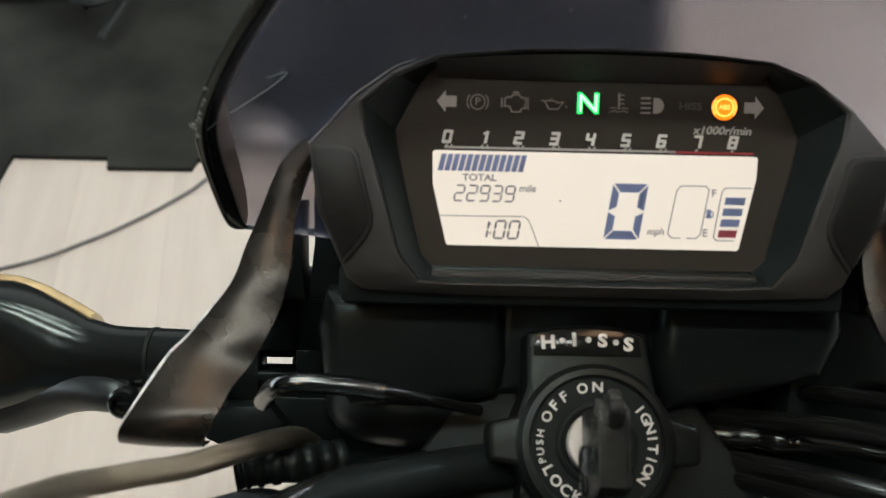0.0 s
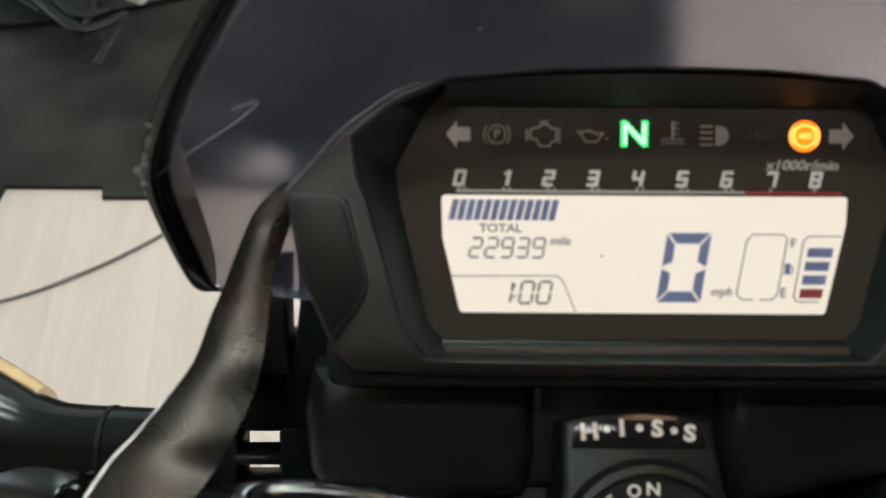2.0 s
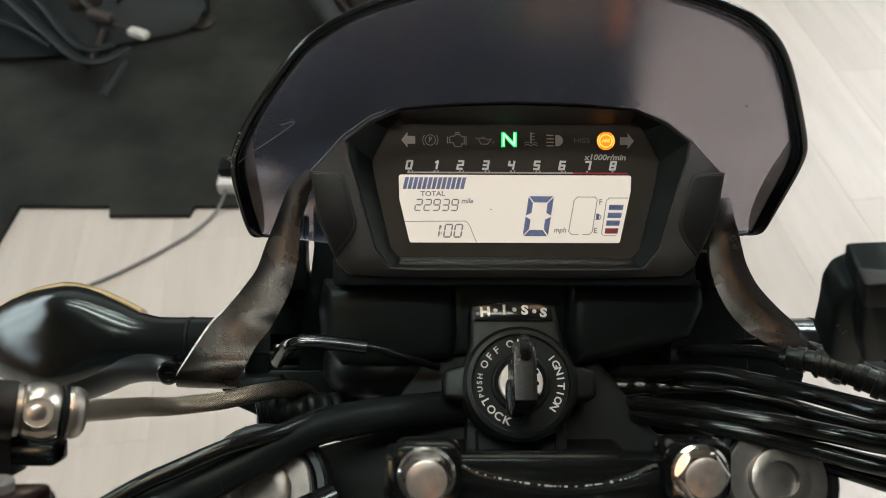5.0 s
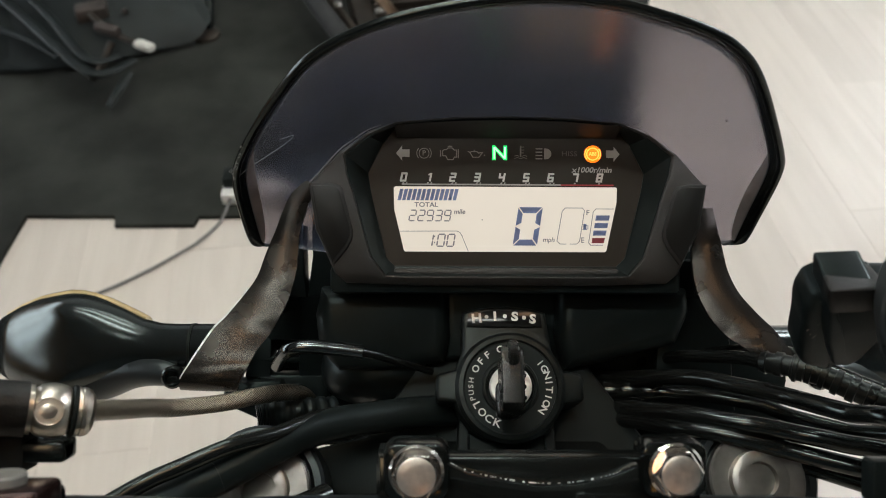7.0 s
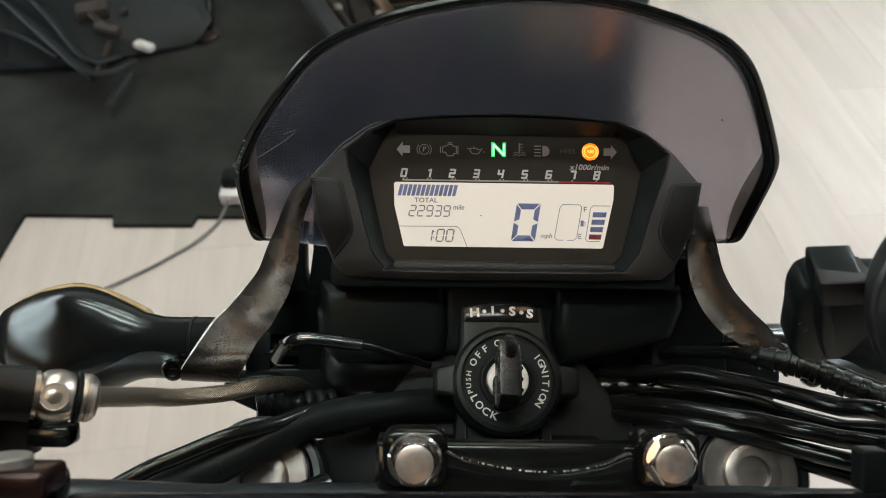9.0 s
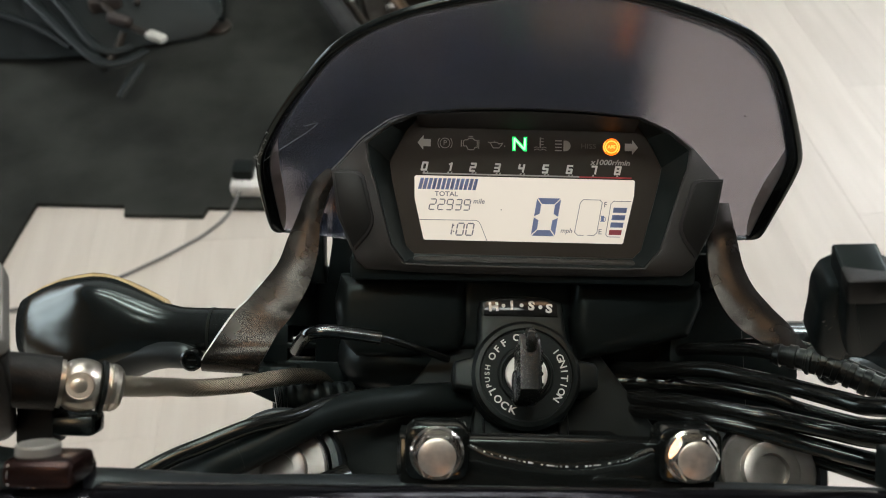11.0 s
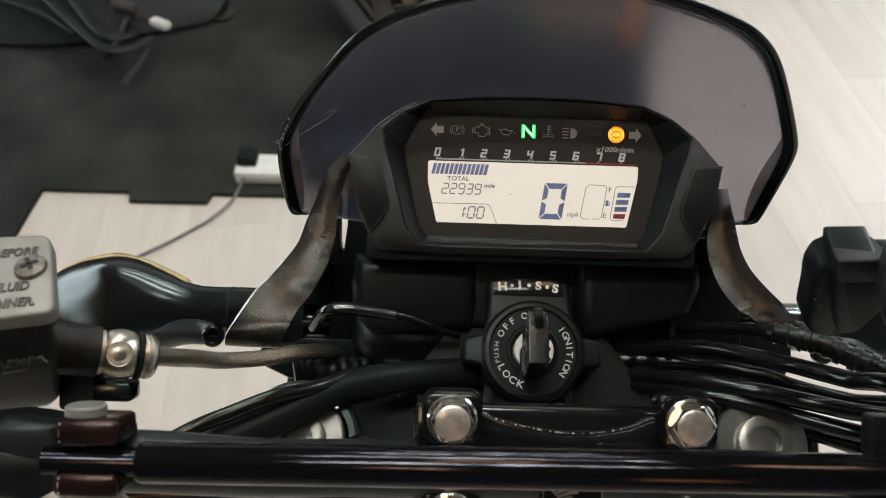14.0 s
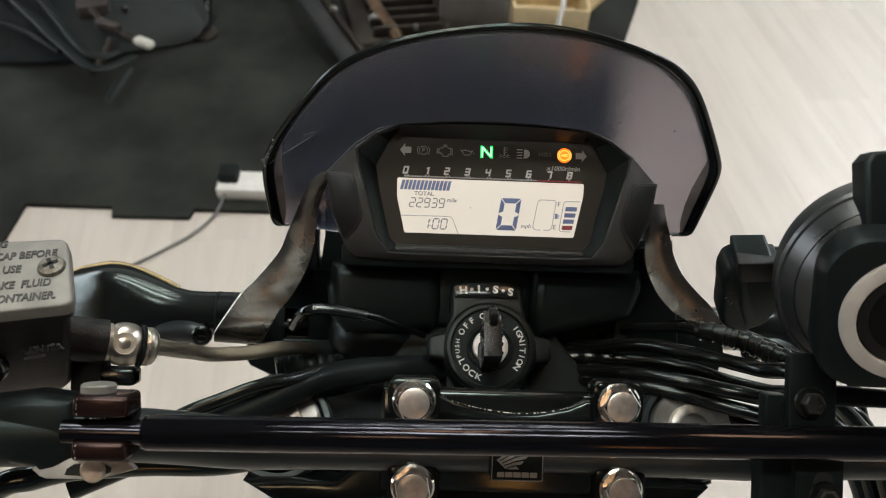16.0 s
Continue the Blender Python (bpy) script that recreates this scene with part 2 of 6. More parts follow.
BARE = material("bare grey alloy", (0.55, 0.53, 0.49), 0.5, metal=0.25, spread=0.15, spread_scale=80, grain=0.15, grain_scale=900)
BARREL = material("brushed lock barrel", (0.62, 0.6, 0.56), 0.48, metal=0.6, spread=0.08, spread_scale=300)
BARBLACK = material("satin black handlebar", (0.0110, 0.0132, 0.0150), 0.33, spread=0.25, spread_scale=30, grain=0.05, grain_scale=2000, specular=0.7, tint=(0.86, 1.0, 1.0))
KEYBLACK = material("worn key plastic", (0.012, 0.0132, 0.0126), 0.25, grain=0.3, grain_scale=500, spread=0.5, spread_scale=120, rough_spread=0.12, specular=0.6, dust=0.2)
INK = material("white printed ink", (0.62, 0.6, 0.57), 0.5)
INK_DIM = material("dim grey icon", (0.30, 0.275, 0.25), 0.5)
INK_LOW = material("moulded black letters", (0.075, 0.073, 0.068), 0.5)
INK_FAINT = material("faint unlit caption", (0.095, 0.085, 0.078), 0.5)
INK_MID = material("grey printed ink", (0.38, 0.36, 0.34), 0.5)
INK_RED = material("red printed ink", (0.35, 0.03, 0.035), 0.5)
INK_DARK = material("dark stamped letters", (0.05, 0.05, 0.05), 0.6)
LCD = material("backlit display", (0.80, 0.715, 0.605), 0.35, emit=0.80)
LCD.node_tree.nodes["Principled BSDF"].inputs["Base Color"].default_value = (0.2, 0.19, 0.17, 1)
LCD_BLUE = material("blue display segment", (0.16, 0.2, 0.36), 0.4)
LCD_GREY = material("grey display segment", (0.2, 0.185, 0.19), 0.4)
LCD_RED = material("red display segment", (0.3, 0.05, 0.06), 0.4)
GREEN = material("lit green lamp", (0.01, 0.75, 0.14), 0.4, emit=1.3)
GREEN_CORE = material("white hot green lamp", (0.7, 1.0, 0.78), 0.4, emit=1.0)
ORANGE = material("lit amber lamp", (1.0, 0.22, 0.005), 0.4, emit=1.1)
ORANGE_CORE = material("bright amber lamp", (1.0, 0.55, 0.12), 0.4, emit=1.2)
AMBER = material("amber lens", (0.72, 0.55, 0.3), 0.25, spread=0.2, spread_scale=80, coat=0.5)
WHITEPLASTIC = material("white plastic", (0.75, 0.73, 0.7), 0.4, spread=0.08, spread_scale=30)
CARD = material("brown cardboard", (0.62, 0.49, 0.29), 0.8, spread=0.15, spread_scale=15, grain=0.2, grain_scale=200)
DARKMETAL = material("sooty engine metal", (0.036, 0.028, 0.022), 0.45, metal=0.5, spread=0.4, spread_scale=18, grain=0.3, grain_scale=120)
DULLBROWN = material("dull brown casting", (0.038, 0.028, 0.024), 0.6, spread=0.4, spread_scale=25, grain=0.2, grain_scale=150)
GREYGUARD = material("brownish grey mudguard", (0.048, 0.040, 0.034), 0.6, spread=0.3, spread_scale=12, grain=0.1, grain_scale=200)
BRONZE = material("bronze engine cover", (0.12, 0.075, 0.045), 0.4, metal=0.7, spread=0.4, spread_scale=20)
TYRE = material("tyre rubber", (0.02, 0.02, 0.02), 0.8, grain=0.4, grain_scale=150, spread=0.3, spread_scale=20)
FABRIC = material("black bodywork", (0.0065, 0.0098, 0.0100), 0.5, spread=0.4, spread_scale=8, rough_spread=0.12, specular=0.3)
WALL = material("pale grey wall", (0.5, 0.51, 0.5), 0.85, grain=0.2, grain_scale=120, spread=0.05, spread_scale=3)
BROWNWALL = material("brown wall for warm reflections", (0.30, 0.185, 0.11), 0.6, spread=0.4, spread_scale=4, stretch=(8, 8, 0.6))
BLUEWALL = material("blue-grey wall for cool reflections", (0.16, 0.205, 0.24), 0.7, grain=0.1, grain_scale=120, spread=0.08, spread_scale=3)
CEILING = material("dark grey ceiling", (0.15, 0.15, 0.15), 0.9, grain=0.1, grain_scale=100, spread=0.04, spread_scale=2)
DIFFUSER = material("lit ceiling panel", (0.955, 1.0, 0.935), 0.5, emit=PANEL_LIGHT)
COOLPANEL = material("lit cool ceiling panel", (0.93, 0.97, 1.0), 0.5, emit=PANEL_LIGHT)
WARM_PANEL = material("added warm panel glow", (1.0, 0.42, 0.13), 0.5, emit=WARM_LIGHT)
WARM_FILL = material("added warm ceiling glow", (1.0, 0.62, 0.36), 0.5, emit=8.0)
COOL_PANE = material("added cool glowing pane", (0.86, 0.94, 1.0), 0.4, emit=4.2)
HAIR = material("faint scratch", (0.10, 0.09, 0.085), 0.6)
LINT = material("grey lint", (0.3, 0.3, 0.29), 0.9)


def smoke():
    """Tinted acrylic: clear tint with a gloss that Fresnel drives, and a thin dust film tinted blue for reflections."""
    m = bpy.data.materials.new("smoked acrylic")
    m.use_nodes = True
    nt = m.node_tree
    nt.nodes.remove(nt.nodes["Principled BSDF"])
    out = nt.nodes["Material Output"]
    tr = nt.nodes.new("ShaderNodeBsdfRefraction")
    tr.inputs["Color"].default_value = (0.625, 0.596, 0.614, 1)
    tr.inputs["Roughness"].default_value = 0.16
    tr.inputs["IOR"].default_value = 1.45
    haze = nt.nodes.new("ShaderNodeBsdfDiffuse")      # dust film, its blue painted in for bluish reflections
    haze.inputs["Color"].default_value = (0.31, 0.42, 0.72, 1)
    sharp = nt.nodes.new("ShaderNodeBsdfGlossy")
    sharp.inputs["Roughness"].default_value = 0.2
    fr = nt.nodes.new("ShaderNodeFresnel")
    fr.inputs["IOR"].default_value = 1.5
    mix1 = nt.nodes.new("ShaderNodeMixShader")
    mix1.inputs[0].default_value = 0.068
    mix2 = nt.nodes.new("ShaderNodeMixShader")
    nt.links.new(tr.outputs[0], mix1.inputs[1])
    nt.links.new(haze.outputs[0], mix1.inputs[2])
    nt.links.new(fr.outputs[0], mix2.inputs[0])
    nt.links.new(mix1.outputs[0], mix2.inputs[1])
    nt.links.new(sharp.outputs[0], mix2.inputs[2])
    nt.links.new(mix2.outputs[0], out.inputs[0])
    return m


SMOKE = smoke()


def braid():
    """Woven stainless braid: two crossing sets of fine ridges along the hose."""
    m = material("steel braid", (0.42, 0.38, 0.32), 0.28, metal=0.9)
    nt = m.node_tree
    b = nt.nodes["Principled BSDF"]
    uv = nt.nodes.new("ShaderNodeUVMap")
    waves = []
    for sign in (1, -1):
        mp = nt.nodes.new("ShaderNodeMapping")
        mp.inputs["Rotation"].default_value = (0, 0, sign * radians(45))
        nt.links.new(uv.outputs[0], mp.inputs["Vector"])
        w = nt.nodes.new("ShaderNodeTexWave")
        w.inputs["Scale"].default_value = 1.25
        nt.links.new(mp.outputs[0], w.inputs["Vector"])
        waves.append(w)
    mx = nt.nodes.new("ShaderNodeMath")
    mx.operation = "MULTIPLY"
    nt.links.new(waves[0].outputs["Fac"], mx.inputs[0])
    nt.links.new(waves[1].outputs["Fac"], mx.inputs[1])
    r = nt.nodes.new("ShaderNodeValToRGB")
    r.color_ramp.elements[0].color = (0.07, 0.06, 0.045, 1)
    r.color_ramp.elements[1].color = (0.70, 0.62, 0.49, 1)
    r.color_ramp.elements[1].position = 0.5
    nt.links.new(mx.outputs[0], r.inputs[0])
    nt.links.new(r.outputs[0], b.inputs["Base Color"])
    bp = nt.nodes.new("ShaderNodeBump")
    bp.inputs["Strength"].default_value = 0.6
    bp.inputs["Distance"].default_value = 0.0004
    nt.links.new(mx.outputs[0], bp.inputs["Height"])
    nt.links.new(bp.outputs[0], b.inputs["Normal"])
    return m


BRAID = braid()


def laminate():
    """Pale limed laminate, grain along the plank, each plank a little different."""
    m = bpy.data.materials.new("pale laminate")
    m.use_nodes = True
    nt = m.node_tree
    b = nt.nodes["Principled BSDF"]
    tc = nt.nodes.new("ShaderNodeTexCoord")
    info = nt.nodes.new("ShaderNodeObjectInfo")
    add = nt.nodes.new("ShaderNodeVectorMath")
    add.operation = "MULTIPLY_ADD"
    add.inputs[1].default_value = (37, 91, 13)
    comb = nt.nodes.new("ShaderNodeCombineXYZ")
    for k in range(3):
        nt.links.new(info.outputs["Random"], comb.inputs[k])
    nt.links.new(comb.outputs[0], add.inputs[0])
    nt.links.new(tc.outputs["Object"], add.inputs[2])
    mp = nt.nodes.new("ShaderNodeMapping")
    mp.inputs["Scale"].default_value = (14, 1.0, 1)
    nt.links.new(add.outputs[0], mp.inputs["Vector"])
    n = nt.nodes.new("ShaderNodeTexNoise")
    n.inputs["Scale"].default_value = 1.6
    n.inputs["Detail"].default_value = 8
    n.inputs["Roughness"].default_value = 0.62
    n.inputs["Distortion"].default_value = 0.6
    nt.links.new(mp.outputs[0], n.inputs["Vector"])
    r = nt.nodes.new("ShaderNodeValToRGB")
    e = r.color_ramp.elements
    e[0].position, e[0].color = 0.3, (0.555, 0.495, 0.438, 1)
    e[1].position, e[1].color = 0.66, (0.628, 0.566, 0.505, 1)
    nt.links.new(n.outputs["Fac"], r.inputs[0])
    hs = nt.nodes.new("ShaderNodeHueSaturation")
    mr = nt.nodes.new("ShaderNodeMapRange")
    mr.inputs["To Min"].default_value, mr.inputs["To Max"].default_value = 0.94, 1.05
    nt.links.new(info.outputs["Random"], mr.inputs["Value"])
    nt.links.new(mr.outputs[0], hs.inputs["Value"])
    nt.links.new(r.outputs[0], hs.inputs["Color"])
    nt.links.new(hs.outputs[0], b.inputs["Base Color"])
    b.inputs["Roughness"].default_value = 0.36
    bp = nt.nodes.new("ShaderNodeBump")
    bp.inputs["Strength"].default_value = 0.08
    bp.inputs["Distance"].default_value = 0.001
    nt.links.new(n.outputs["Fac"], bp.inputs["Height"])
    nt.links.new(bp.outputs[0], b.inputs["Normal"])
    return m


LAMINATE = laminate()
MAT = material("dark rubber floor tile", (0.0200, 0.0212, 0.0182), 0.85, grain=0.9, grain_scale=90, spread=0.6, spread_scale=5, dust=0.3, dust_color=(0.05, 0.045, 0.038), specular=0.25)


# ---- room ----
X0, X1, Y0, Y1, TOP = -3.6, 3.6, -3.4, 4.6, 2.75


def room():
    part("ground", block((X1 - X0 + 0.4, Y1 - Y0 + 0.4, 0.1), ((X0 + X1) / 2, (Y0 + Y1) / 2, -0.062)), PLASTIC_DARK)
    tagged(bpy.data.objects["ground"], "concrete base below the laminate floor", "ground", kind="structure")
    # Walls and ceiling stay unseen; brown, blue-grey and dark tones shape the reflections.
    for name, size, at, mat, label in (
            ("wall_north", (X1 - X0, 0.15, TOP), ((X0 + X1) / 2, Y1 + 0.075, TOP / 2), WALL, "plain pale grey plastered wall"),
            ("wall_south", (X1 - X0, 0.15, TOP), ((X0 + X1) / 2, Y0 - 0.075, TOP / 2), BLUEWALL, "unseen rear wall, blue-grey to cool the reflections"),
            ("wall_east", (0.15, Y1 - Y0 + 0.3, TOP), (X1 + 0.075, (Y0 + Y1) / 2, TOP / 2), WALL, "plain pale grey plastered wall"),
            ("wall_west", (0.15, Y1 - Y0 + 0.3, TOP), (X0 - 0.075, (Y0 + Y1) / 2, TOP / 2), BROWNWALL, "unseen side wall, brown to warm the reflections")):
        tagged(part(name, block(size, at), mat, smooth=False), label, "wall", kind="structure")
    tagged(part("ceiling", block((X1 - X0 + 0.3, Y1 - Y0 + 0.3, 0.1), ((X0 + X1) / 2, (Y0 + Y1) / 2, TOP + 0.05)), CEILING, smooth=False),
           "unseen ceiling, dark to keep reflections low", "ceiling", kind="structure")


room()


def ceiling_light(x, y, w, d):
    t = thing("ceiling_light", (x, y, TOP), "flat lit panel lamp on the ceiling", "ceiling light", "ceiling lights")
    part("frame", block((w + 0.03, d + 0.03, 0.03), (x, y, TOP - 0.015), 0.004), WHITEPLASTIC, t)
    part("diffuser", block((w, d, 0.01), (x, y, TOP - 0.032)), COOLPANEL if x > 1 else DIFFUSER, t, "lit cool white diffuser" if x > 1 else "lit warm white diffuser")
    return t


for lx, ly, lw, ld in ((-0.45, -0.45, 1.16, 0.13), (-0.45, 0.55, 1.16, 0.13), (-0.45, 1.60, 1.16, 0.13), (-0.45, 2.90, 1.16, 0.13), (3.1, 4.1, 0.7, 0.6), (2.4, 1.5, 1.15, 0.65)):
    ceiling_light(lx, ly, lw, ld)

# Unseen warm panel, added behind the seat to tint the flyscreen.
glow = thing("added_warm_panel", (0.42, Y0, 1.6), "unseen warm panel added behind for glow on the flyscreen", "wall light")
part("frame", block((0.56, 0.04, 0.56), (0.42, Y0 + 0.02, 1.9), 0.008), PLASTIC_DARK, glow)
part("diffuser", block((0.50, 0.01, 0.50), (0.42, Y0 + 0.043, 1.9)), WARM_PANEL, glow, "glowing face of an added warm lamp")
# Unseen glowing panes, added where the left turn signal's cool highlights point.
side_window = thing("window_1", (X0, 2.6, 0.6), "unseen window added for cool highlights on the left", "window", kind="structure")
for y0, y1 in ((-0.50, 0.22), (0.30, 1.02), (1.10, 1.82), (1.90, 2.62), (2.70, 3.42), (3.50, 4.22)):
    part("pane", block((0.01, y1 - y0, 0.95), (X0 + 0.012, (y0 + y1) / 2, 1.28)), COOL_PANE, side_window, "glowing cool pane")
    part("window_frame", block((0.05, 0.07, 1.07), (X0 + 0.027, y0 - 0.04, 1.28), 0.005), WHITEPLASTIC, side_window)
# Unseen warm lamps, added so the surround and stays pick up brown sheen.
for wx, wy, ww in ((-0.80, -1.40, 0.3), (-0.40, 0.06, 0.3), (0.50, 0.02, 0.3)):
    warm = thing("added_warm_lamp", (wx, wy, TOP), "unseen warm ceiling lamp added for brown sheen", "ceiling light", "warm downlights")
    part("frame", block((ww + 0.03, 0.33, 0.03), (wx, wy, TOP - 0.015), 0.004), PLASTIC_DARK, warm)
    part("diffuser", block((ww, 0.3, 0.01), (wx, wy, TOP - 0.032)), WARM_FILL, warm, "glowing face of an added warm lamp")


# ---- instrument cluster ----
BIKE = "motorcycle cockpit"
cluster = thing("instrument_cluster", (0, -0.01, -0.04), "black motorcycle instrument cluster with a lit display", "instrument cluster", BIKE, DASH)

OUTER = [(0, 0.0328), (0.027, 0.0319), (0.053, 0.0298), (0.0662, 0.0252), (0.0794, 0.0156), (0.0932, 0.0002), (0.0902, -0.0225), (0.082, -0.042), (0.077, -0.0465), (0.045, -0.0478), (0, -0.0478)]
RIM = [(0, 0.0318), (0.027, 0.0311), (0.0522, 0.0288), (0.066, 0.0226), (0.0768, 0.0138), (0.0757, 0.005), (0.0727, -0.004), (0.0647, -0.034), (0.058, -0.0427), (0.045, -0.0433), (0, -0.0433)]
FACE = [(0, 0.0308), (0.027, 0.0302), (0.0535, 0.0282), (0.0595, 0.0208), (0.0668, 0.0064), (0.0655, -0.002), (0.063, -0.013), (0.0578, -0.0345), (0.053, -0.0392), (0.045, -0.0397), (0, -0.0397)]
OUTER_W = [0.012, 0.012, 0.012, 0.012, 0.0125, 0.013, 0.0115, 0.0085, 0.007, 0.0065, 0.0065]
RIM_W = [0.0125, 0.0125, 0.0125, 0.0132, 0.0142, 0.0142, 0.014, 0.0105, 0.0085, 0.0085, 0.0085]


def ring3(half, w, grow=1.0, drop=0.0):
    ws = w if isinstance(w, list) else [w] * len(half)
    return mirrored([(x * grow, (y + 0.008) * grow - 0.008, z - drop) for (x, y), z in zip(half, ws)])


def bezel():
    bm = loft([ring3(OUTER, OUTER_W, 0.86, 0.045), ring3(OUTER, OUTER_W, 1.0, 0.012), ring3(OUTER, OUTER_W, 1.0, 0.0028),
               ring3(OUTER, OUTER_W, 0.9975, 0.0012), ring3(OUTER, OUTER_W, 0.992, 0.0003), ring3(OUTER, OUTER_W, 0.985, 0.0), ring3(RIM, RIM_W, 1.018, 0.0), ring3(RIM, RIM_W, 1.008, 0.0002), ring3(RIM, RIM_W, 1.0, 0.0008), ring3(RIM, RIM_W, 0.995, 0.004)])
    return part("bezel", bm, PLASTIC, cluster, "grained black plastic surround", DASH, angle=28)


bezel()
part("inner_frame", loft([ring3(RIM, RIM_W, 0.9985, 0.0022), ring3(RIM, RIM_W, 0.9985, 0.0007), ring3(RIM, RIM_W, 0.994, 0.0006), ring3(FACE, 0.0016), ring3(FACE, 0.0004)]), COWLBLACK, cluster, "smooth black inner slope of the surround", DASH, angle=28)
part("back_shell", loft([ring3(OUTER, OUTER_W, 0.86, 0.045), ring3(OUTER, OUTER_W, 0.6, 0.07)], cap_last=True, cap_first=True), PLASTIC_DARK, cluster, "", DASH)
face = part("display_panel", prism([(x, y) for x, y, z in ring3(FACE, 0, 1.004)], -0.004, 0.001), PANEL, cluster, "glossy smoked black panel", DASH)

# Light caught by the left edge, drawn as a thin pale tube.
part("edge_glint", tube([(-0.0936, 0.0006, 0.0118), (-0.0868, 0.0080, 0.0118), (-0.0798, 0.0160, 0.0116), (-0.0735, 0.0208, 0.0114), (-0.0666, 0.0256, 0.0112), (-0.0600, 0.0281, 0.0112)], lambda q: 0.00045 - 0.0003 * q, 8), LINE, cluster, "light on the surround's left edge, drawn as a pale line", DASH)

# rubber pads let into both sides of the surround
PAD = [(0.0925, -0.0004), (0.0835, -0.0006), (0.0805, -0.0014), (0.0788, -0.0034), (0.0741, -0.0208), (0.0745, -0.0245), (0.0768, -0.029), (0.083, -0.0365), (0.0893, -0.0205)]
for side in (1, -1):
    # The second plate is a raised black rim; the gap's shade is its colour.
    for name, grow, low, high, mat in (("pad", 0.0, 0.004, 0.0150, PLASTIC_SOFT), ("pad_groove", 0.0011, 0.004, 0.0146, DOT)):
        cx, cy = 0.083, -0.017
        o = [((x + (grow if x > cx else -grow)) * side, y + (grow if y > cy else -grow)) for x, y in PAD]
        p = prism(o, low, high, 0.0008)
        for v in p.verts:
            v.co.z += 0.16 * min(0, v.co.y + 0.012) - 0.04 * max(0, abs(v.co.x) - 0.08)
        part(name, p, mat, cluster, "smooth rubbery side pad" if name == "pad" else "", DASH)

# lower ledge of the surround
part("ledge", block((0.108, 0.0035, 0.005), (0, -0.0412, 0.0035), 0.0012), PLASTIC, cluster, "", DASH)

lens = []
for k in range(19):
    x = -0.0538 + 0.1076 * k / 18
    top_y = 0.0307 - 0.0026 * (x / 0.053) ** 2
    lens.append([(x * 0.985, 0.0236, 0.0017), (x, top_y, 0.0116), (x, top_y, 0.0100), (x * 0.985, 0.0245, 0.0006)])
part("lens_edge", loft(lens, True, True, True), LENSBAND, cluster, "dark sloping upper band of the clear lens", DASH)
lcd = part("display", flat([[(-0.0536, 0), (0.0532, 0), (0.0539, -0.0006), (0.0537, -0.0075), (0.0489, -0.0308), (0.0482, -0.0315), (-0.0487, -0.0315), (-0.0494, -0.0308), (-0.0541, -0.0113), (-0.0544, -0.0008)]], 0.0011, 0.0004),
           LCD, cluster, "lit warm white display", DASH)
ZS = 0.00145   # height of what is shown on the display

SEGMENTS = {"0": "abcdef", "1": "bc", "2": "abged", "3": "abgcd", "4": "fgbc", "5": "afgcd", "6": "afgedc", "7": "abc", "8": "abcdefg", "9": "abcdfg"}


def digit(ch, x, y, w, h, th, shear):
    """Outlines of a seven-segment digit, lower left corner at x, y."""
    g = th * 0.16
    t2 = th / 2
    hexes = {"a": (0, h, w, h), "g": (0, h / 2, w, h / 2), "d": (0, 0, w, 0), "f": (0, h / 2, 0, h), "b": (w, h / 2, w, h), "e": (0, 0, 0, h / 2), "c": (w, 0, w, h / 2)}
    out = []
    for k in SEGMENTS[ch]:
        x0, y0, x1, y1 = hexes[k]
        if y0 == y1:
            o = [(x0 + g, y0), (x0 + t2 + g, y0 + t2), (x1 - t2 - g, y0 + t2), (x1 - g, y0), (x1 - t2 - g, y0 - t2), (x0 + t2 + g, y0 - t2)]
        else:
            o = [(x0, y0 + g), (x0 + t2, y0 + t2 + g), (x0 + t2, y1 - t2 - g), (x0, y1 - g), (x0 - t2, y1 - t2 - g), (x0 - t2, y0 + t2 + g)]
        out.append([(x + a + shear * b, y + b) for a, b in o])
    return out


def thick_zero(x, y, w, h, th, shear):
    """The large speed figure: six mitred bars."""
    g = 0.0004
    m = h / 2
    bars = [[(g, h), (w - g, h), (w - th, h - th), (th, h - th)], [(g, 0), (th, th), (w - th, th), (w - g, 0)],
            [(0, h - g), (th - g, h - th - g), (th - g, m + th * 0.55), (0, m + th * 0.1)], [(0, g), (0, m - th * 0.1), (th - g, m - th * 0.55), (th - g, th + g)],
            [(w, h - g), (w, m + th * 0.1), (w - th + g, m + th * 0.55), (w - th + g, h - th - g)], [(w, g), (w - th + g, th + g), (w - th + g, m - th * 0.55), (w, m - th * 0.1)]]
    return [[(x + a + shear * b, y + b) for a, b in o] for o in bars]


for k in range(13):
    x = -0.0526 + k * 0.00222
    part("rev_bar", flat([[(x, -0.0067), (x + 0.0017, -0.0067), (x + 0.0030, -0.0012), (x + 0.0013, -0.0012)]], ZS), LCD_BLUE, lcd, "", DASH)
part("total_caption", letters("TOTAL", 0.0032, (-0.0386, -0.0089), ZS, bold=0.00006, wide=1.12), LCD_GREY, lcd, "", DASH)
for k, ch in enumerate("22939"):
    part("odometer_digit", flat(digit(ch, -0.0470 + k * 0.0042, -0.0166, 0.0029, 0.0051, 0.0006, 0.16), ZS), LCD_GREY, lcd, "", DASH)
part("mile_caption", letters("mile", 0.0033, (-0.0226, -0.0122), ZS, shear=0.2, bold=0.00006), LCD_GREY, lcd, "", DASH)
for ch, x in (("1", -0.0392), ("0", -0.0335), ("0", -0.0288)):
    part("clock_digit", flat(digit(ch, x, -0.0289, 0.0033, 0.0058, 0.0007, 0.16), ZS), LCD_GREY, lcd, "", DASH)
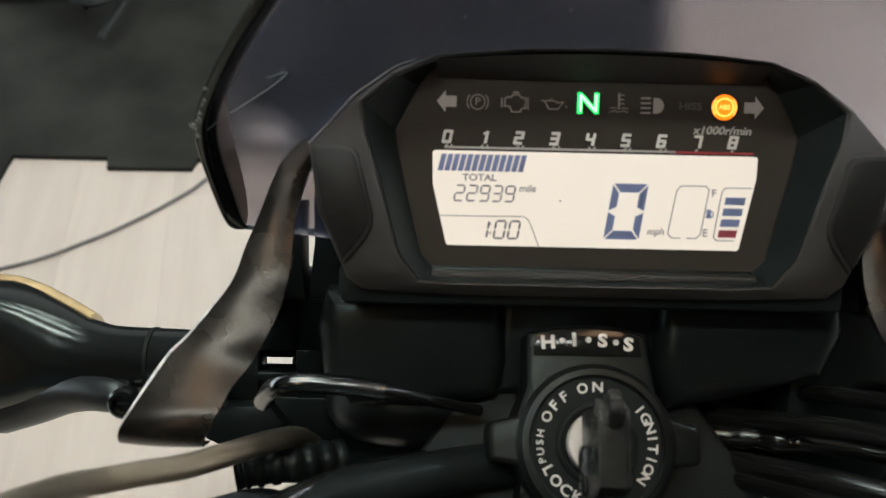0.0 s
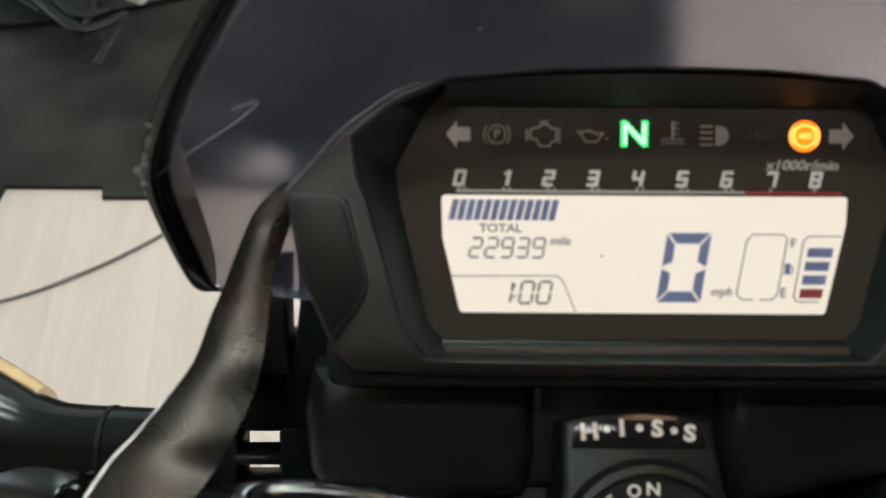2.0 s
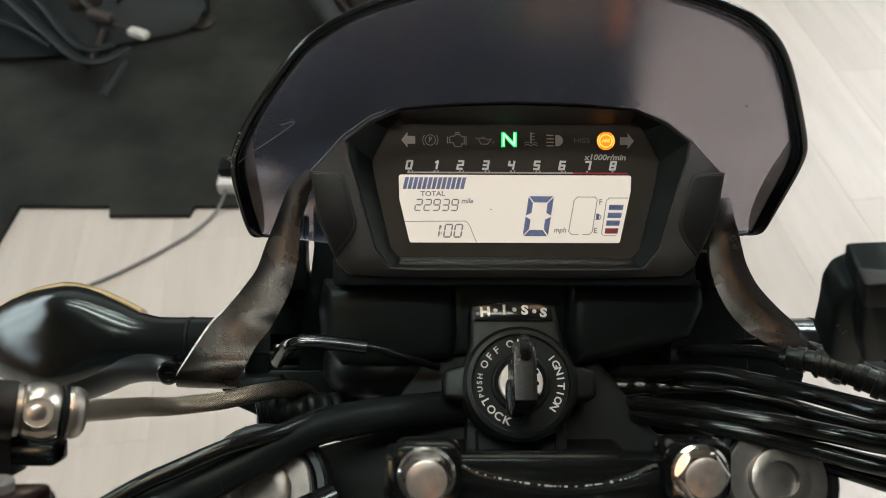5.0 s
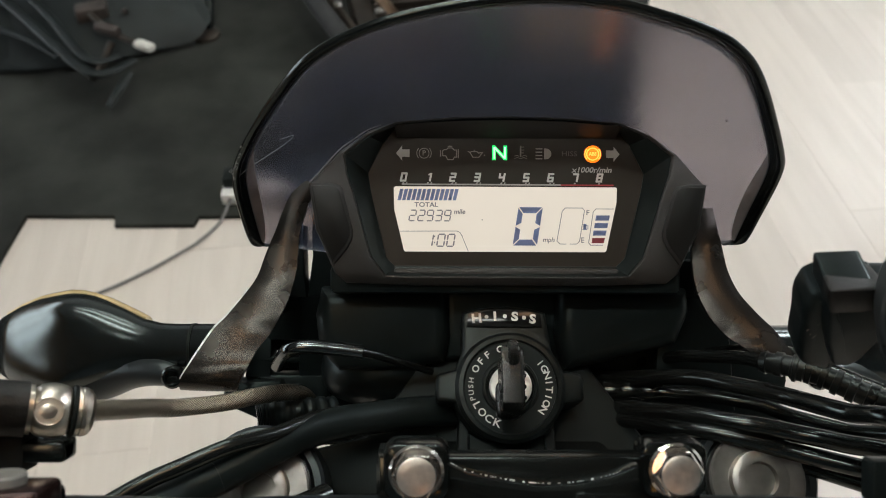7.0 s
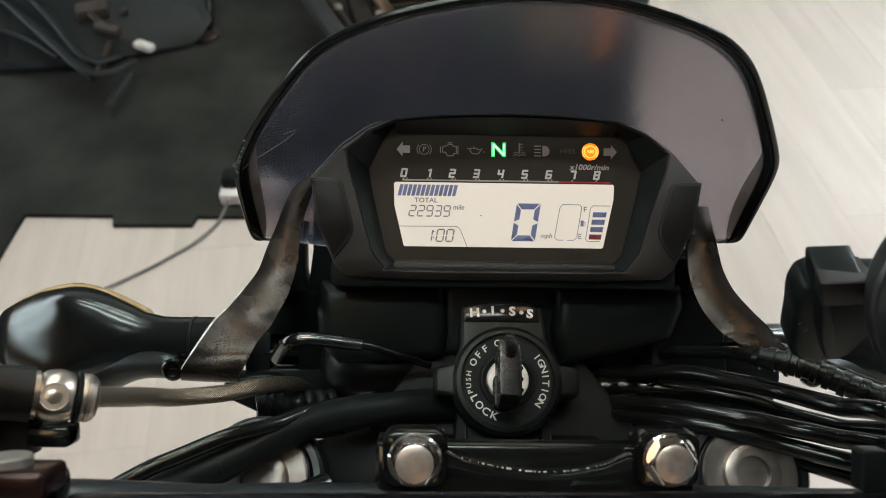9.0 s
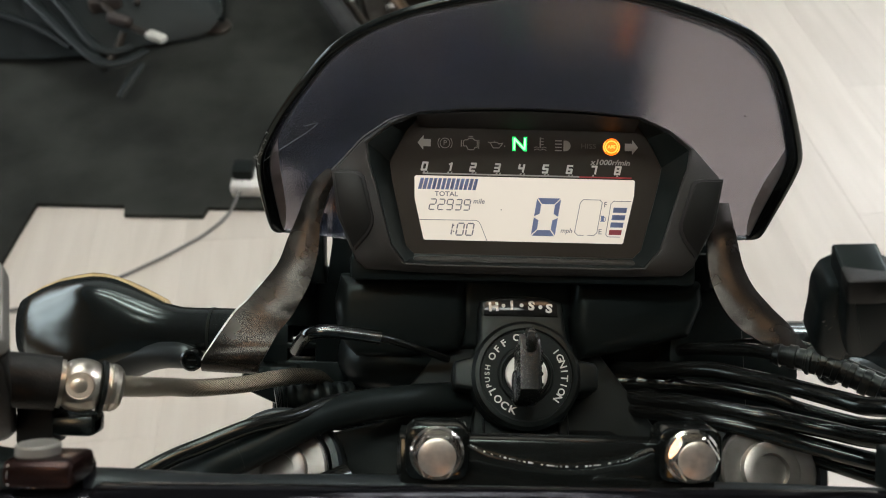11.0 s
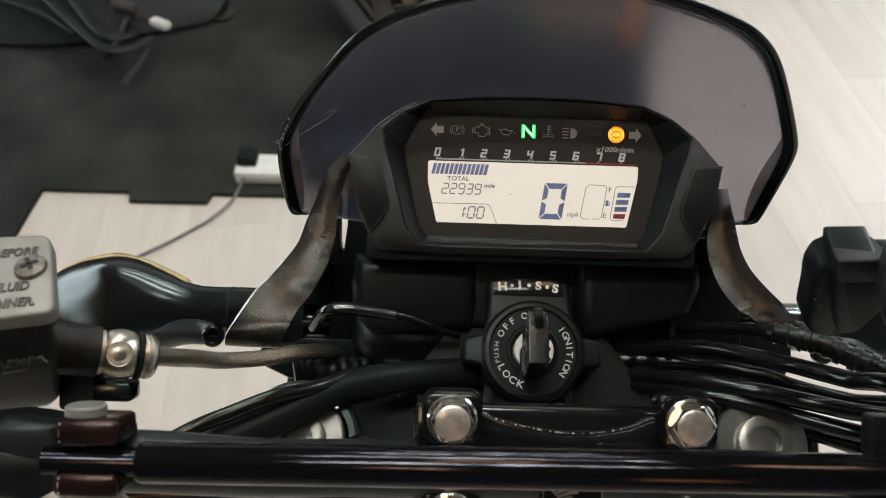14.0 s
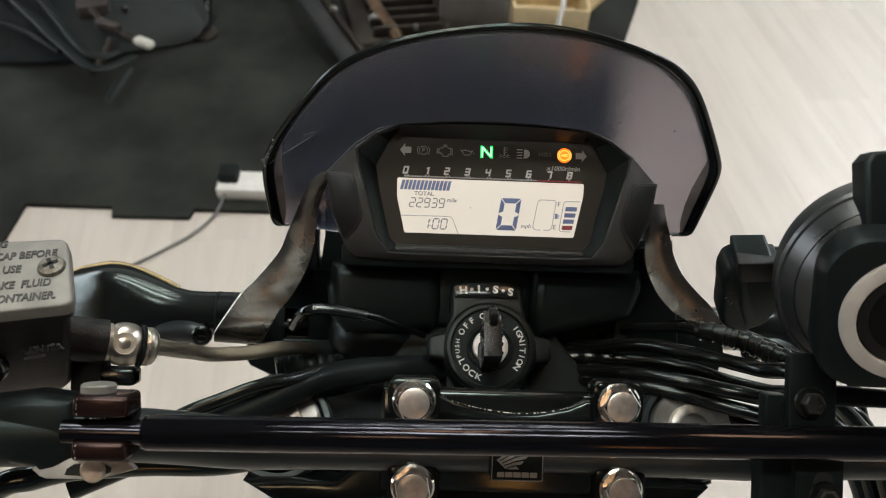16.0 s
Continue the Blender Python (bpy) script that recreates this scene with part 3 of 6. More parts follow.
part("clock_colon", flat([rounded(-0.0349, y, -0.0343, y + 0.0007, 0.0002) for y in (-0.0275, -0.0245)], ZS), LCD_GREY, lcd, "", DASH)
part("clock_frame", flat(stroke([(-0.0516, -0.0217), (-0.0236, -0.0215), (-0.0222, -0.0223), (-0.0213, -0.0238), (-0.0182, -0.0313)], 0.0003), ZS), LCD_GREY, lcd, "", DASH)
part("speed_figure", flat(thick_zero(0.0033, -0.0284, 0.0118, 0.0186, 0.0029, 0.15), ZS), LCD_BLUE, lcd, "large slanted blue zero", DASH)
part("speed_unit", letters("mph", 0.0033, (0.0207, -0.0256), ZS, shear=0.2, bold=0.00004), LCD_GREY, lcd, "", DASH)
gear = [(0.0263, -0.0276), (0.0248, -0.0262), (0.0273, -0.0117), (0.0288, -0.0101), (0.0370, -0.0101), (0.0381, -0.0113), (0.0358, -0.0262), (0.0343, -0.0276), (0.0312, -0.0276)]
part("gear_frame", flat(stroke(gear, 0.00032) + stroke([(0.0263, -0.0276), (0.0292, -0.0276)], 0.00032), ZS), LCD_GREY, lcd, "", DASH)
fuel = [(0.0470, -0.0281), (0.0412, -0.0281), (0.0402, -0.027), (0.0424, -0.0118), (0.0438, -0.0105), (0.0522, -0.0105)]
part("fuel_frame", flat(stroke(fuel, 0.00032), ZS), LCD_GREY, lcd, "", DASH)
for k in range(4):
    y = -0.0271 + k * 0.00365
    x = 0.0416 + k * 0.0006
    r = 0.0476 + k * 0.0008
    part("fuel_bar", flat([[(x, y), (r, y), (r + 0.0005, y + 0.0025), (x + 0.0004, y + 0.0025)]], ZS), LCD_RED if k == 0 else LCD_BLUE, lcd, "", DASH)
part("fuel_letter", letters("F", 0.0036, (0.0397, -0.0125), ZS, bold=0.00004), LCD_GREY, lcd, "", DASH)
part("fuel_letter", letters("E", 0.0036, (0.0373, -0.0258), ZS, bold=0.00004), LCD_GREY, lcd, "", DASH)
part("pump_icon", flat([rounded(0.0376, -0.0203, 0.0391, -0.0178, 0.0002)] + stroke([(0.0391, -0.0185), (0.0398, -0.0188), (0.0398, -0.0202)], 0.0003) + [[(0.0372, -0.0207), (0.0395, -0.0207), (0.0395, -0.0203), (0.0372, -0.0203)]], ZS), LCD_BLUE, lcd, "", DASH)
part("speck", flat([rounded(-0.0118, -0.0163, -0.0112, -0.0158, 0.0002)], ZS), INK_DARK, lcd, "", DASH)

# printed scale above the display
ZP = 0.00115
for k in range(9):
    legs = {"a": ((0, 2), (1, 2)), "g": ((0, 1), (1, 1)), "d": ((0, 0), (1, 0)), "f": ((0, 1), (0, 2)), "b": ((1, 1), (1, 2)), "e": ((0, 0), (0, 1)), "c": ((1, 0), (1, 1))}
    fx, fy = -0.0510 + k * 0.01187, 0.0028
    strokes = [q for c in SEGMENTS[str(k)] for q in stroke([(fx + a * 0.0022 + 0.2 * b * 0.00175, fy + b * 0.00175) for a, b in legs[c]], 0.00095)]
    if k == 1:
        strokes += stroke([(fx + 0.0022 + 0.2 * 0.0035, fy + 0.0035), (fx + 0.0017, fy + 0.0029)], 0.0007)
    part("scale_figure", flat(strokes, ZP), INK, face, "", DASH)
part("scale_line", flat([[(-0.0505, 0.0007), (0.0265, 0.0007), (0.0265, 0.0014), (-0.0505, 0.0014)]] + [[(-0.0503 + k * 0.01187, 0.0014), (-0.0495 + k * 0.01187, 0.0014), (-0.0492 + k * 0.01187, 0.0021), (-0.0500 + k * 0.01187, 0.0021)] for k in range(9)]
         + [[(-0.0485 + k * 0.01187, 0.0014), (-0.0479 + k * 0.01187, 0.0014), (-0.0477 + k * 0.01187, 0.0021), (-0.0483 + k * 0.01187, 0.0021)] for k in range(7)], ZP), INK_MID, face, "", DASH)
part("scale_line", flat([[(0.0265, 0.0006), (0.0523, 0.0006), (0.0523, 0.0013), (0.0265, 0.0013)]], ZP + 0.0001), INK_RED, face, "red stretch of the scale", DASH)
part("scale_caption", letters("x1000r/min", 0.0037, (0.0416, 0.0083), ZP, shear=0.2, bold=0.00007, wide=1.12), INK_MID, face, "", DASH)

# telltales
IY = 0.0161


def arrow(x, way):
    return flat([[(x - 0.0033 * way, IY), (x - 0.0004 * way, IY + 0.0036), (x - 0.0004 * way, IY + 0.0018), (x + 0.0032 * way, IY + 0.0018), (x + 0.0032 * way, IY - 0.0018), (x - 0.0004 * way, IY - 0.0018), (x - 0.0004 * way, IY - 0.0036)]], ZP)


def arc(x, y, r, a0, a1, n=14):
    return [(x + r * math.cos(radians(a0 + (a1 - a0) * k / n)), y + r * math.sin(radians(a0 + (a1 - a0) * k / n))) for k in range(n + 1)]


part("turn_icon", arrow(-0.0500, 1), INK_MID, face, "", DASH)
part("turn_icon", arrow(0.0518, -1), INK_MID, face, "", DASH)
brake = stroke(arc(-0.0398, IY, 0.0024, 0, 360, 24), 0.0003) + stroke(arc(-0.0398, IY, 0.0035, 140, 220), 0.0003) + stroke(arc(-0.0398, IY, 0.0035, -40, 40), 0.0003)
part("brake_icon", letters("P", 0.0036, (-0.0398, IY), ZP, bm=flat(brake, ZP)), INK_DIM, face, "", DASH)
eng = [(-0.0308, IY - 0.0012), (-0.0308, IY + 0.0012), (-0.0300, IY + 0.0018), (-0.0288, IY + 0.0018), (-0.0282, IY + 0.0026), (-0.0262, IY + 0.0026), (-0.0252, IY + 0.0016), (-0.0240, IY + 0.0016), (-0.0240, IY - 0.0018), (-0.0252, IY - 0.0018), (-0.0256, IY - 0.0030), (-0.0284, IY - 0.0030), (-0.0292, IY - 0.0012)]
part("engine_icon", flat(stroke(eng, 0.0004, True) + stroke([(-0.0281, IY + 0.0034), (-0.0263, IY + 0.0034)], 0.0005) + stroke([(-0.0318, IY - 0.0014), (-0.0318, IY + 0.0014)], 0.0005) + stroke([(-0.0232, IY - 0.0022), (-0.0232, IY + 0.0018)], 0.0004), ZP), INK_DIM, face, "", DASH)
oil = [(-0.0176, IY + 0.0006), (-0.0162, IY - 0.0018), (-0.0132, IY - 0.0018), (-0.0114, IY + 0.0006), (-0.0134, IY + 0.0002), (-0.0142, IY + 0.0009), (-0.0168, IY + 0.0009)]
part("oil_icon", flat(stroke(oil, 0.0004, True) + stroke([(-0.0154, IY + 0.0009), (-0.0154, IY + 0.0016)], 0.0004) + stroke([(-0.0186, IY + 0.001), (-0.0176, IY + 0.0006)], 0.0004) + [rounded(-0.0108, IY - 0.0012, -0.0103, IY - 0.0006, 0.0002)], ZP), INK_DIM, face, "", DASH)
part("neutral_lamp", letters("N", 0.0093, (-0.0032, IY), ZP, bold=0.00035, wide=1.1), GREEN, face, "lit green letter", DASH)
part("neutral_core", letters("N", 0.0086, (-0.0032, IY), ZP + 0.0002, bold=-0.00005, wide=1.1), GREEN_CORE, face, "", DASH)
temp = stroke([(0.0070, IY + 0.0036), (0.0070, IY - 0.0012)], 0.0007) + [s for k in range(3) for s in stroke([(0.0073, IY + 0.0032 - k * 0.0014), (0.0086, IY + 0.0032 - k * 0.0014)], 0.0003)]
temp += stroke([(0.0040, IY - 0.0024), (0.0054, IY - 0.0018), (0.0070, IY - 0.0024), (0.0086, IY - 0.0018), (0.0100, IY - 0.0024)], 0.0003) + stroke([(0.0040, IY - 0.0012), (0.0054, IY - 0.0008), (0.0062, IY - 0.0012)], 0.0003) + stroke([(0.0078, IY - 0.0012), (0.0088, IY - 0.0008), (0.0100, IY - 0.0012)], 0.0003)
part("temperature_icon", flat(temp, ZP), INK_DIM, face, "", DASH)
beam = [arc(0.0193, IY, 0.0026, -90, 90) + [(0.0184, IY + 0.0026), (0.0184, IY - 0.0026)]] + [s for k in range(4) for s in stroke([(0.0144, IY + 0.0024 - k * 0.0016), (0.0174, IY + 0.0024 - k * 0.0016)], 0.0005)]
part("beam_icon", flat(beam, ZP), INK_MID, face, "", DASH)
part("immobiliser_caption", letters("HISS", 0.0034, (0.0307, IY), ZP, wide=1.2), INK_FAINT, face, "", DASH)
part("abs_lamp", flat([arc(0.042, IY, 0.0042, 0, 352, 28)], ZP), ORANGE, face, "lit amber disc", DASH)
core = stroke(arc(0.042, IY, 0.0029, 0, 360, 24), 0.0005) + stroke(arc(0.042, IY, 0.0038, 140, 220), 0.0004) + stroke(arc(0.042, IY, 0.0038, -40, 40), 0.0004)
part("abs_symbol", letters("ABS", 0.0022, (0.042, IY), ZP + 0.0002, bm=flat(core, ZP + 0.0002), bold=0.00006), ORANGE_CORE, face, "", DASH)


# ---- smoked flyscreen ----
screen = thing("flyscreen", (0, 0.0, -0.03), "smoked plastic flyscreen with a black rolled edge", "windscreen", BIKE, DASH)


# outline of the rim, seen from the seat: x and height
RIM_LINE = [(-0.1262, 0.9985), (-0.1294, 0.9992), (-0.1307, 1.0060), (-0.1309, 1.0225), (-0.1304, 1.0400), (-0.1292, 1.0515), (-0.1270, 1.0605), (-0.1235, 1.0690), (-0.1160, 1.0835), (-0.1068, 1.0990), (-0.0985, 1.1115),
            (-0.0905, 1.1225), (-0.0825, 1.1302), (-0.0715, 1.1373), (-0.0560, 1.1442), (-0.0410, 1.1486), (-0.0230, 1.1524), (-0.0032, 1.1550), (0.0165, 1.1552), (0.0365, 1.1524),
            (0.0520, 1.1482), (0.0660, 1.1438), (0.0775, 1.1386), (0.0868, 1.1318), (0.0945, 1.1232), (0.1025, 1.1108), (0.1125, 1.0925), (0.1218, 1.0742), (0.1258, 1.0640), (0.1272, 1.0535), (0.1277, 1.0400), (0.1279, 1.0250), (0.1280, 1.0085), (0.1268, 1.0030), (0.1215, 1.0016)]


def rim_point(x, z):
    """The rim lies in a steep plane that leans a little towards the seat, bowed forwards in the middle."""
    return DASH.inverted() @ Vector((x, -0.001 - 0.155 * (z - 1.0) + 0.005 * max(0, 1 - (x / 0.085) ** 2), z))


RIM_MIDDLE = Vector((0, 1.055, 0))
RIM_EDGE = [rim_point(p.x, p.y) for p in [q + (RIM_MIDDLE - q).normalized() * 0.0019 for q in spline([(x, z, 0) for x, z in RIM_LINE], 4)]]
# line behind the surround along which the sheet is held
FOOT = spline([(-0.0830, -0.0330, -0.024), (-0.0835, -0.0200, -0.024), (-0.0830, -0.0060, -0.024), (-0.0760, 0.0070, -0.024), (-0.0640, 0.0180, -0.024), (-0.0480, 0.0250, -0.024), (-0.0250, 0.0280, -0.024), (0, 0.0290, -0.024),
               (0.0250, 0.0280, -0.024), (0.0480, 0.0250, -0.024), (0.0640, 0.0180, -0.024), (0.0760, 0.0070, -0.024), (0.0830, -0.0060, -0.024), (0.0835, -0.0200, -0.024), (0.0830, -0.0330, -0.024)], 12)


def foot_point(k):
    at = k / (len(RIM_EDGE) - 1) * (len(FOOT) - 1)
    j = min(int(at), len(FOOT) - 2)
    return FOOT[j].lerp(FOOT[j + 1], at - j)


def sheet_point(k, f, lift=0.0):
    """A place on the sheet: f of the way from the rim to its foot behind the cluster, bulging forwards between."""
    p = RIM_EDGE[k]
    foot = foot_point(k)
    swell = 0.011 * 4 * f * (1 - f) * min(1, max(0, (p.z + 0.03) / 0.06))
    return p.lerp(foot, f) + Vector((0, 0.7314, -0.682)) * (swell - lift)


def sheet():
    """Rows from the rim inwards to a line behind the instrument surround, with a true thickness."""
    bm = bmesh.new()
    n, rows = len(RIM_EDGE), 12
    grids = [[[bm.verts.new(sheet_point(k, r / rows, lift)) for r in range(rows + 1)] for k in range(n)] for lift in (0.0, -0.003)]
    for gi, grid in enumerate(grids):
        for a, b in zip(grid, grid[1:]):
            for k in range(rows):
                q = (a[k], a[k + 1], b[k + 1], b[k])
                bm.faces.new(q if gi == 0 else q[::-1])
    for k in range(n - 1):
        bm.faces.new((grids[0][k][0], grids[0][k + 1][0], grids[1][k + 1][0], grids[1][k][0]))
        bm.faces.new((grids[0][k][rows], grids[1][k][rows], grids[1][k + 1][rows], grids[0][k + 1][rows]))
    for k in (0, n - 1):
        for r in range(rows):
            bm.faces.new((grids[0][k][r], grids[1][k][r], grids[1][k][r + 1], grids[0][k][r + 1]))
    return bm


def inset(k, far, lift=0.0):
    """A place on the sheet that lies far metres inside the rim."""
    return sheet_point(k, far / (RIM_EDGE[k] - foot_point(k)).length, lift)


pane = part("sheet", sheet(), SMOKE, screen, "dark smoked see-through acrylic", DASH, angle=60)
pane.visible_shadow = False
RUN = range(len(RIM_EDGE))
part("edge_trim", tube([sheet_point(k, 0.0, -0.0008) for k in RUN], 0.0019, 12, smooth=False), GLOSS, screen, "glossy black rolled edge", DASH, angle=80)
band = loft([[inset(k, d, l) for d, l in ((0.0002, 0.0010), (0.0034, 0.0012), (0.0046, 0.0009), (0.0050, 0.0002), (0.0046, -0.0006), (0.0002, -0.0006))] for k in RUN], True, True, True)
part("edge_band", band, GLOSS, screen, "black border inside the edge", DASH, angle=40)
part("moulded_line", tube([inset(k, 0.0053, 0.0003) for k in RUN[6:-6]], 0.00035, 6, smooth=False), LINE, screen, "pale moulded line inside the border", DASH, angle=80)
# Flange of the smoked sheet; its paler look from the side is painted in.
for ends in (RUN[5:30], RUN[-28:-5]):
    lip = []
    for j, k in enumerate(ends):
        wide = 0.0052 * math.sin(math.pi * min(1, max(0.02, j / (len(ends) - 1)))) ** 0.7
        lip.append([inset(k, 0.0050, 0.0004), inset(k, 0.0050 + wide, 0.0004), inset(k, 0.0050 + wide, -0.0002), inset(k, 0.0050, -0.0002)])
    part("flange", loft(lip, True, True, True), FLANGE, screen, "bent flange at the tip, painted pale as seen aslant", DASH, angle=50)

for k in range(30):
    at = sheet_point(random.choice(RUN[14:-14]), random.uniform(0.1, 0.75), 0.0002)
    size = random.uniform(0.00010, 0.00026)
    part("speck", lathe([(size, 0), (size * 0.5, size * 0.5)], 6, at), DOT if k % 9 == 0 else LINT, screen, "", DASH)
part("speck", lathe([(0.0007, 0), (0.0004, 0.0003)], 7, sheet_point(103, 0.27, 0.0002)), DOT, screen, "dark fleck", DASH)
for k in range(12):
    a = random.choice(RUN[30:-36])
    f = random.uniform(0.10, 0.6)
    line = [sheet_point(min(len(RIM_EDGE) - 1, a + j), f + 0.012 * j * random.uniform(-1, 1), 0.0001) for j in range(random.choice((2, 2, 3, 4)))]
    part("scratch", tube(line, 0.00003, 4, 3), HAIR, screen, "", DASH)

# ---- stays beside the cluster ----
STAY_OUT = [(-0.0992, 0.0035, -0.0120), (-0.1054, -0.0039, -0.0070), (-0.1089, -0.0123, -0.0040), (-0.1123, -0.0235, 0.0000), (-0.1155, -0.0330, 0.0040), (-0.1187, -0.0437, 0.0080), (-0.1247, -0.0529, 0.0110),
            (-0.1317, -0.0620, 0.0145), (-0.1363, -0.0670, 0.0170), (-0.1415, -0.0756, 0.0215), (-0.1455, -0.0828, 0.0250), (-0.1489, -0.0885, 0.0262), (-0.1502, -0.0922, 0.0248), (-0.1510, -0.0954, 0.0200), (-0.1505, -0.0960, 0.0140)]
STAY_IN = [(-0.0930, 0.0021, -0.0120), (-0.0965, -0.0080, -0.0070), (-0.0985, -0.0151, -0.0040), (-0.1000, -0.0234, 0.0000), (-0.1001, -0.0330, 0.0040), (-0.1005, -0.0423, 0.0080), (-0.1029, -0.0529, 0.0110),
           (-0.1067, -0.0619, 0.0145), (-0.1107, -0.0696, 0.0170), (-0.1157, -0.0764, 0.0215), (-0.1185, -0.0826, 0.0260), (-0.1216, -0.0888, 0.0275), (-0.1235, -0.0925, 0.0262), (-0.1247, -0.0957, 0.0215), (-0.1245, -0.0963, 0.0155)]
RIGHT_OUT = [(0.1052, -0.0093, -0.0120), (0.1051, -0.0184, -0.0060), (0.1057, -0.0257, -0.0020), (0.1063, -0.0329, 0.0010), (0.1076, -0.0414, 0.0040), (0.1115, -0.0511, 0.0080), (0.1188, -0.0605, 0.0120),
             (0.1246, -0.0670, 0.0155), (0.1302, -0.0753, 0.0195), (0.1338, -0.0803, 0.0208), (0.1362, -0.0840, 0.0190), (0.1370, -0.0862, 0.0130)]
RIGHT_IN = [(0.0900, -0.0096, -0.0120), (0.0910, -0.0188, -0.0060), (0.0912, -0.0262, -0.0020), (0.0908, -0.0334, 0.0010), (0.0904, -0.0420, 0.0040), (0.0917, -0.0517, 0.0080), (0.0964, -0.0626, 0.0120),
            (0.1033, -0.0710, 0.0155), (0.1086, -0.0748, 0.0195), (0.1147, -0.0800, 0.0208), (0.1178, -0.0840, 0.0190), (0.1187, -0.0864, 0.0130)]


def stay(side):
    t = thing("screen_stay", (side * 0.13, -0.09, -0.01), "dark satin metal stay curving down beside the cluster", "bracket", BIKE, DASH)
    n = 9
    o, i = [spline(row, 5) for row in ((STAY_OUT, STAY_IN) if side < 0 else (RIGHT_OUT, RIGHT_IN))]
    loops = []
    for a, b in zip(o, i):
        upper = [a.lerp(b, j / n) + Vector((0, 0, 0.0016 * math.sin(math.pi * (0.04 + 0.9 * j / n)))) for j in range(n + 1)]
        loops.append(upper + [p - Vector((0, 0, 0.003)) for p in upper[::-1]])
    part("plate", loft(loops, True, True, True), STAY, t, "satin dark metal plate", DASH, angle=50)
    if side < 0:
        line = [l[0] + Vector((side * 0.0003, 0, -0.0002)) for l in loops[28:-14]]
        part("worn_edge", tube(line, lambda q: 0.00020 + 0.00034 * math.sin(math.pi * q), 6, smooth=False), EDGE, t, "bright worn outer edge", DASH)
    part("mount", block((0.012, 0.020, 0.075), (0.100 if side > 0 else -0.117, -0.045 if side > 0 else -0.055, -0.046), 0.004), PLASTIC_DARK, t, "", DASH)
    return t


stay(-1)
stay(1)


# ---- front indicators ----
def indicator(side):
    t = thing("turn_signal", (side * 0.17, -0.09, -0.06), "satin black front turn signal with an amber lens", "turn signal", BIKE, DASH)
    # along the stalk and head: x, upper edge, lower edge, how far down the head lies, depth
    rows = [(0.140, -0.0722, -0.1000, -0.052, 0.013), (0.160, -0.0722, -0.1000, -0.056, 0.013), (0.1763, -0.0727, -0.1010, -0.060, 0.0135), (0.1865, -0.0727, -0.1020, -0.063, 0.014), (0.1972, -0.0710, -0.1035, -0.067, 0.016),
            (0.2060, -0.0675, -0.1065, -0.071, 0.019), (0.2156, -0.0640, -0.1085, -0.075, 0.022), (0.2250, -0.0610, -0.1135, -0.080, 0.0245), (0.2348, -0.0586, -0.1175, -0.084, 0.026), (0.2420, -0.0575, -0.1200, -0.087, 0.027),
            (0.2500, -0.0573, -0.1210, -0.090, 0.027), (0.2600, -0.0590, -0.1205, -0.094, 0.026), (0.2700, -0.0612, -0.1190, -0.097, 0.024), (0.2820, -0.0660, -0.1150, -0.100, 0.020), (0.2935, -0.0722, -0.1080, -0.102, 0.013)]
    loops = []
    for k, (x, a, b, w, d) in enumerate(rows):
        c, h = (a + b) / 2, (a - b) / 2
        crest = 0.0085 * math.exp(-((x - 0.243) / 0.020) ** 2)   # the ridge across the widest part
        loop = []
        for j in range(48):
            u = 2 * math.pi * j / 48
            near = d * math.cos(u) + crest * math.exp(-((u - 0.95) / 0.5) ** 2) + 0.4 * crest * math.exp(-((u - 2 * math.pi + 0.5) / 0.35) ** 2)
            loop.append((side * (x - 0.35 * crest * math.sin(u)), c + h * math.copysign(abs(math.sin(u)) ** 0.8, math.sin(u)), w + near))
        loops.append(loop)
    part("housing", loft(loops, True, True, True), SATIN, t, "satin black housing", DASH, angle=60)
    lens = []
    for x, a, b, w, d in rows[4:]:
        c, h = (a + b) / 2 + 0.0012, (a - b) / 2 + 0.0004
        lens.append([(side * (x + 0.001), c + h * math.sin(u), w - 0.006 + (d * 0.95) * min(math.cos(u), 0.2)) for u in [2 * math.pi * j / 32 for j in range(32)]])
    part("lens", loft(lens, True, True, True), AMBER, t, "amber lens facing forwards", DASH, angle=60)
    part("lower_lobe", tube([(side * x, y, w) for x, y, w in ((0.240, -0.1110, -0.078), (0.2200, -0.1050, -0.071), (0.2051, -0.1000, -0.063), (0.1926, -0.0980, -0.056), (0.1815, -0.0983, -0.050), (0.1752, -0.0995, -0.047))], lambda q: 0.0128 - 0.0068 * q, 16), BARBLACK, t, "rounded root of the housing", DASH)
    ring = [[(side * x, -0.0862 + 0.0142 * math.copysign(abs(math.sin(u)) ** 0.8, math.sin(u)), -0.0572 + 0.0134 * math.cos(u)) for u in [2 * math.pi * j / 32 for j in range(32)]] for x in (0.1662, 0.1676)]
    part("collar", loft(ring, True, True, True), PLASTIC_DARK, t, "", DASH)
    boss = part("mounting_bolt", lathe([(0.0062, 0), (0.0062, 0.0040), (0.0050, 0.0052), (0.0038, 0.0050), (0.0034, 0.0030), (0.001, 0.0030)], 20, (side * 0.1740, -0.0995, -0.045)), GLOSS, t, "", DASH)
    part("slot", flat([rounded(side * 0.1740 - 0.0022, -0.1000, side * 0.1740 + 0.0022, -0.0990, 0.0003)], -0.0418), PLASTIC_DARK, boss, "", DASH)
    return t


indicator(-1)
indicator(1)

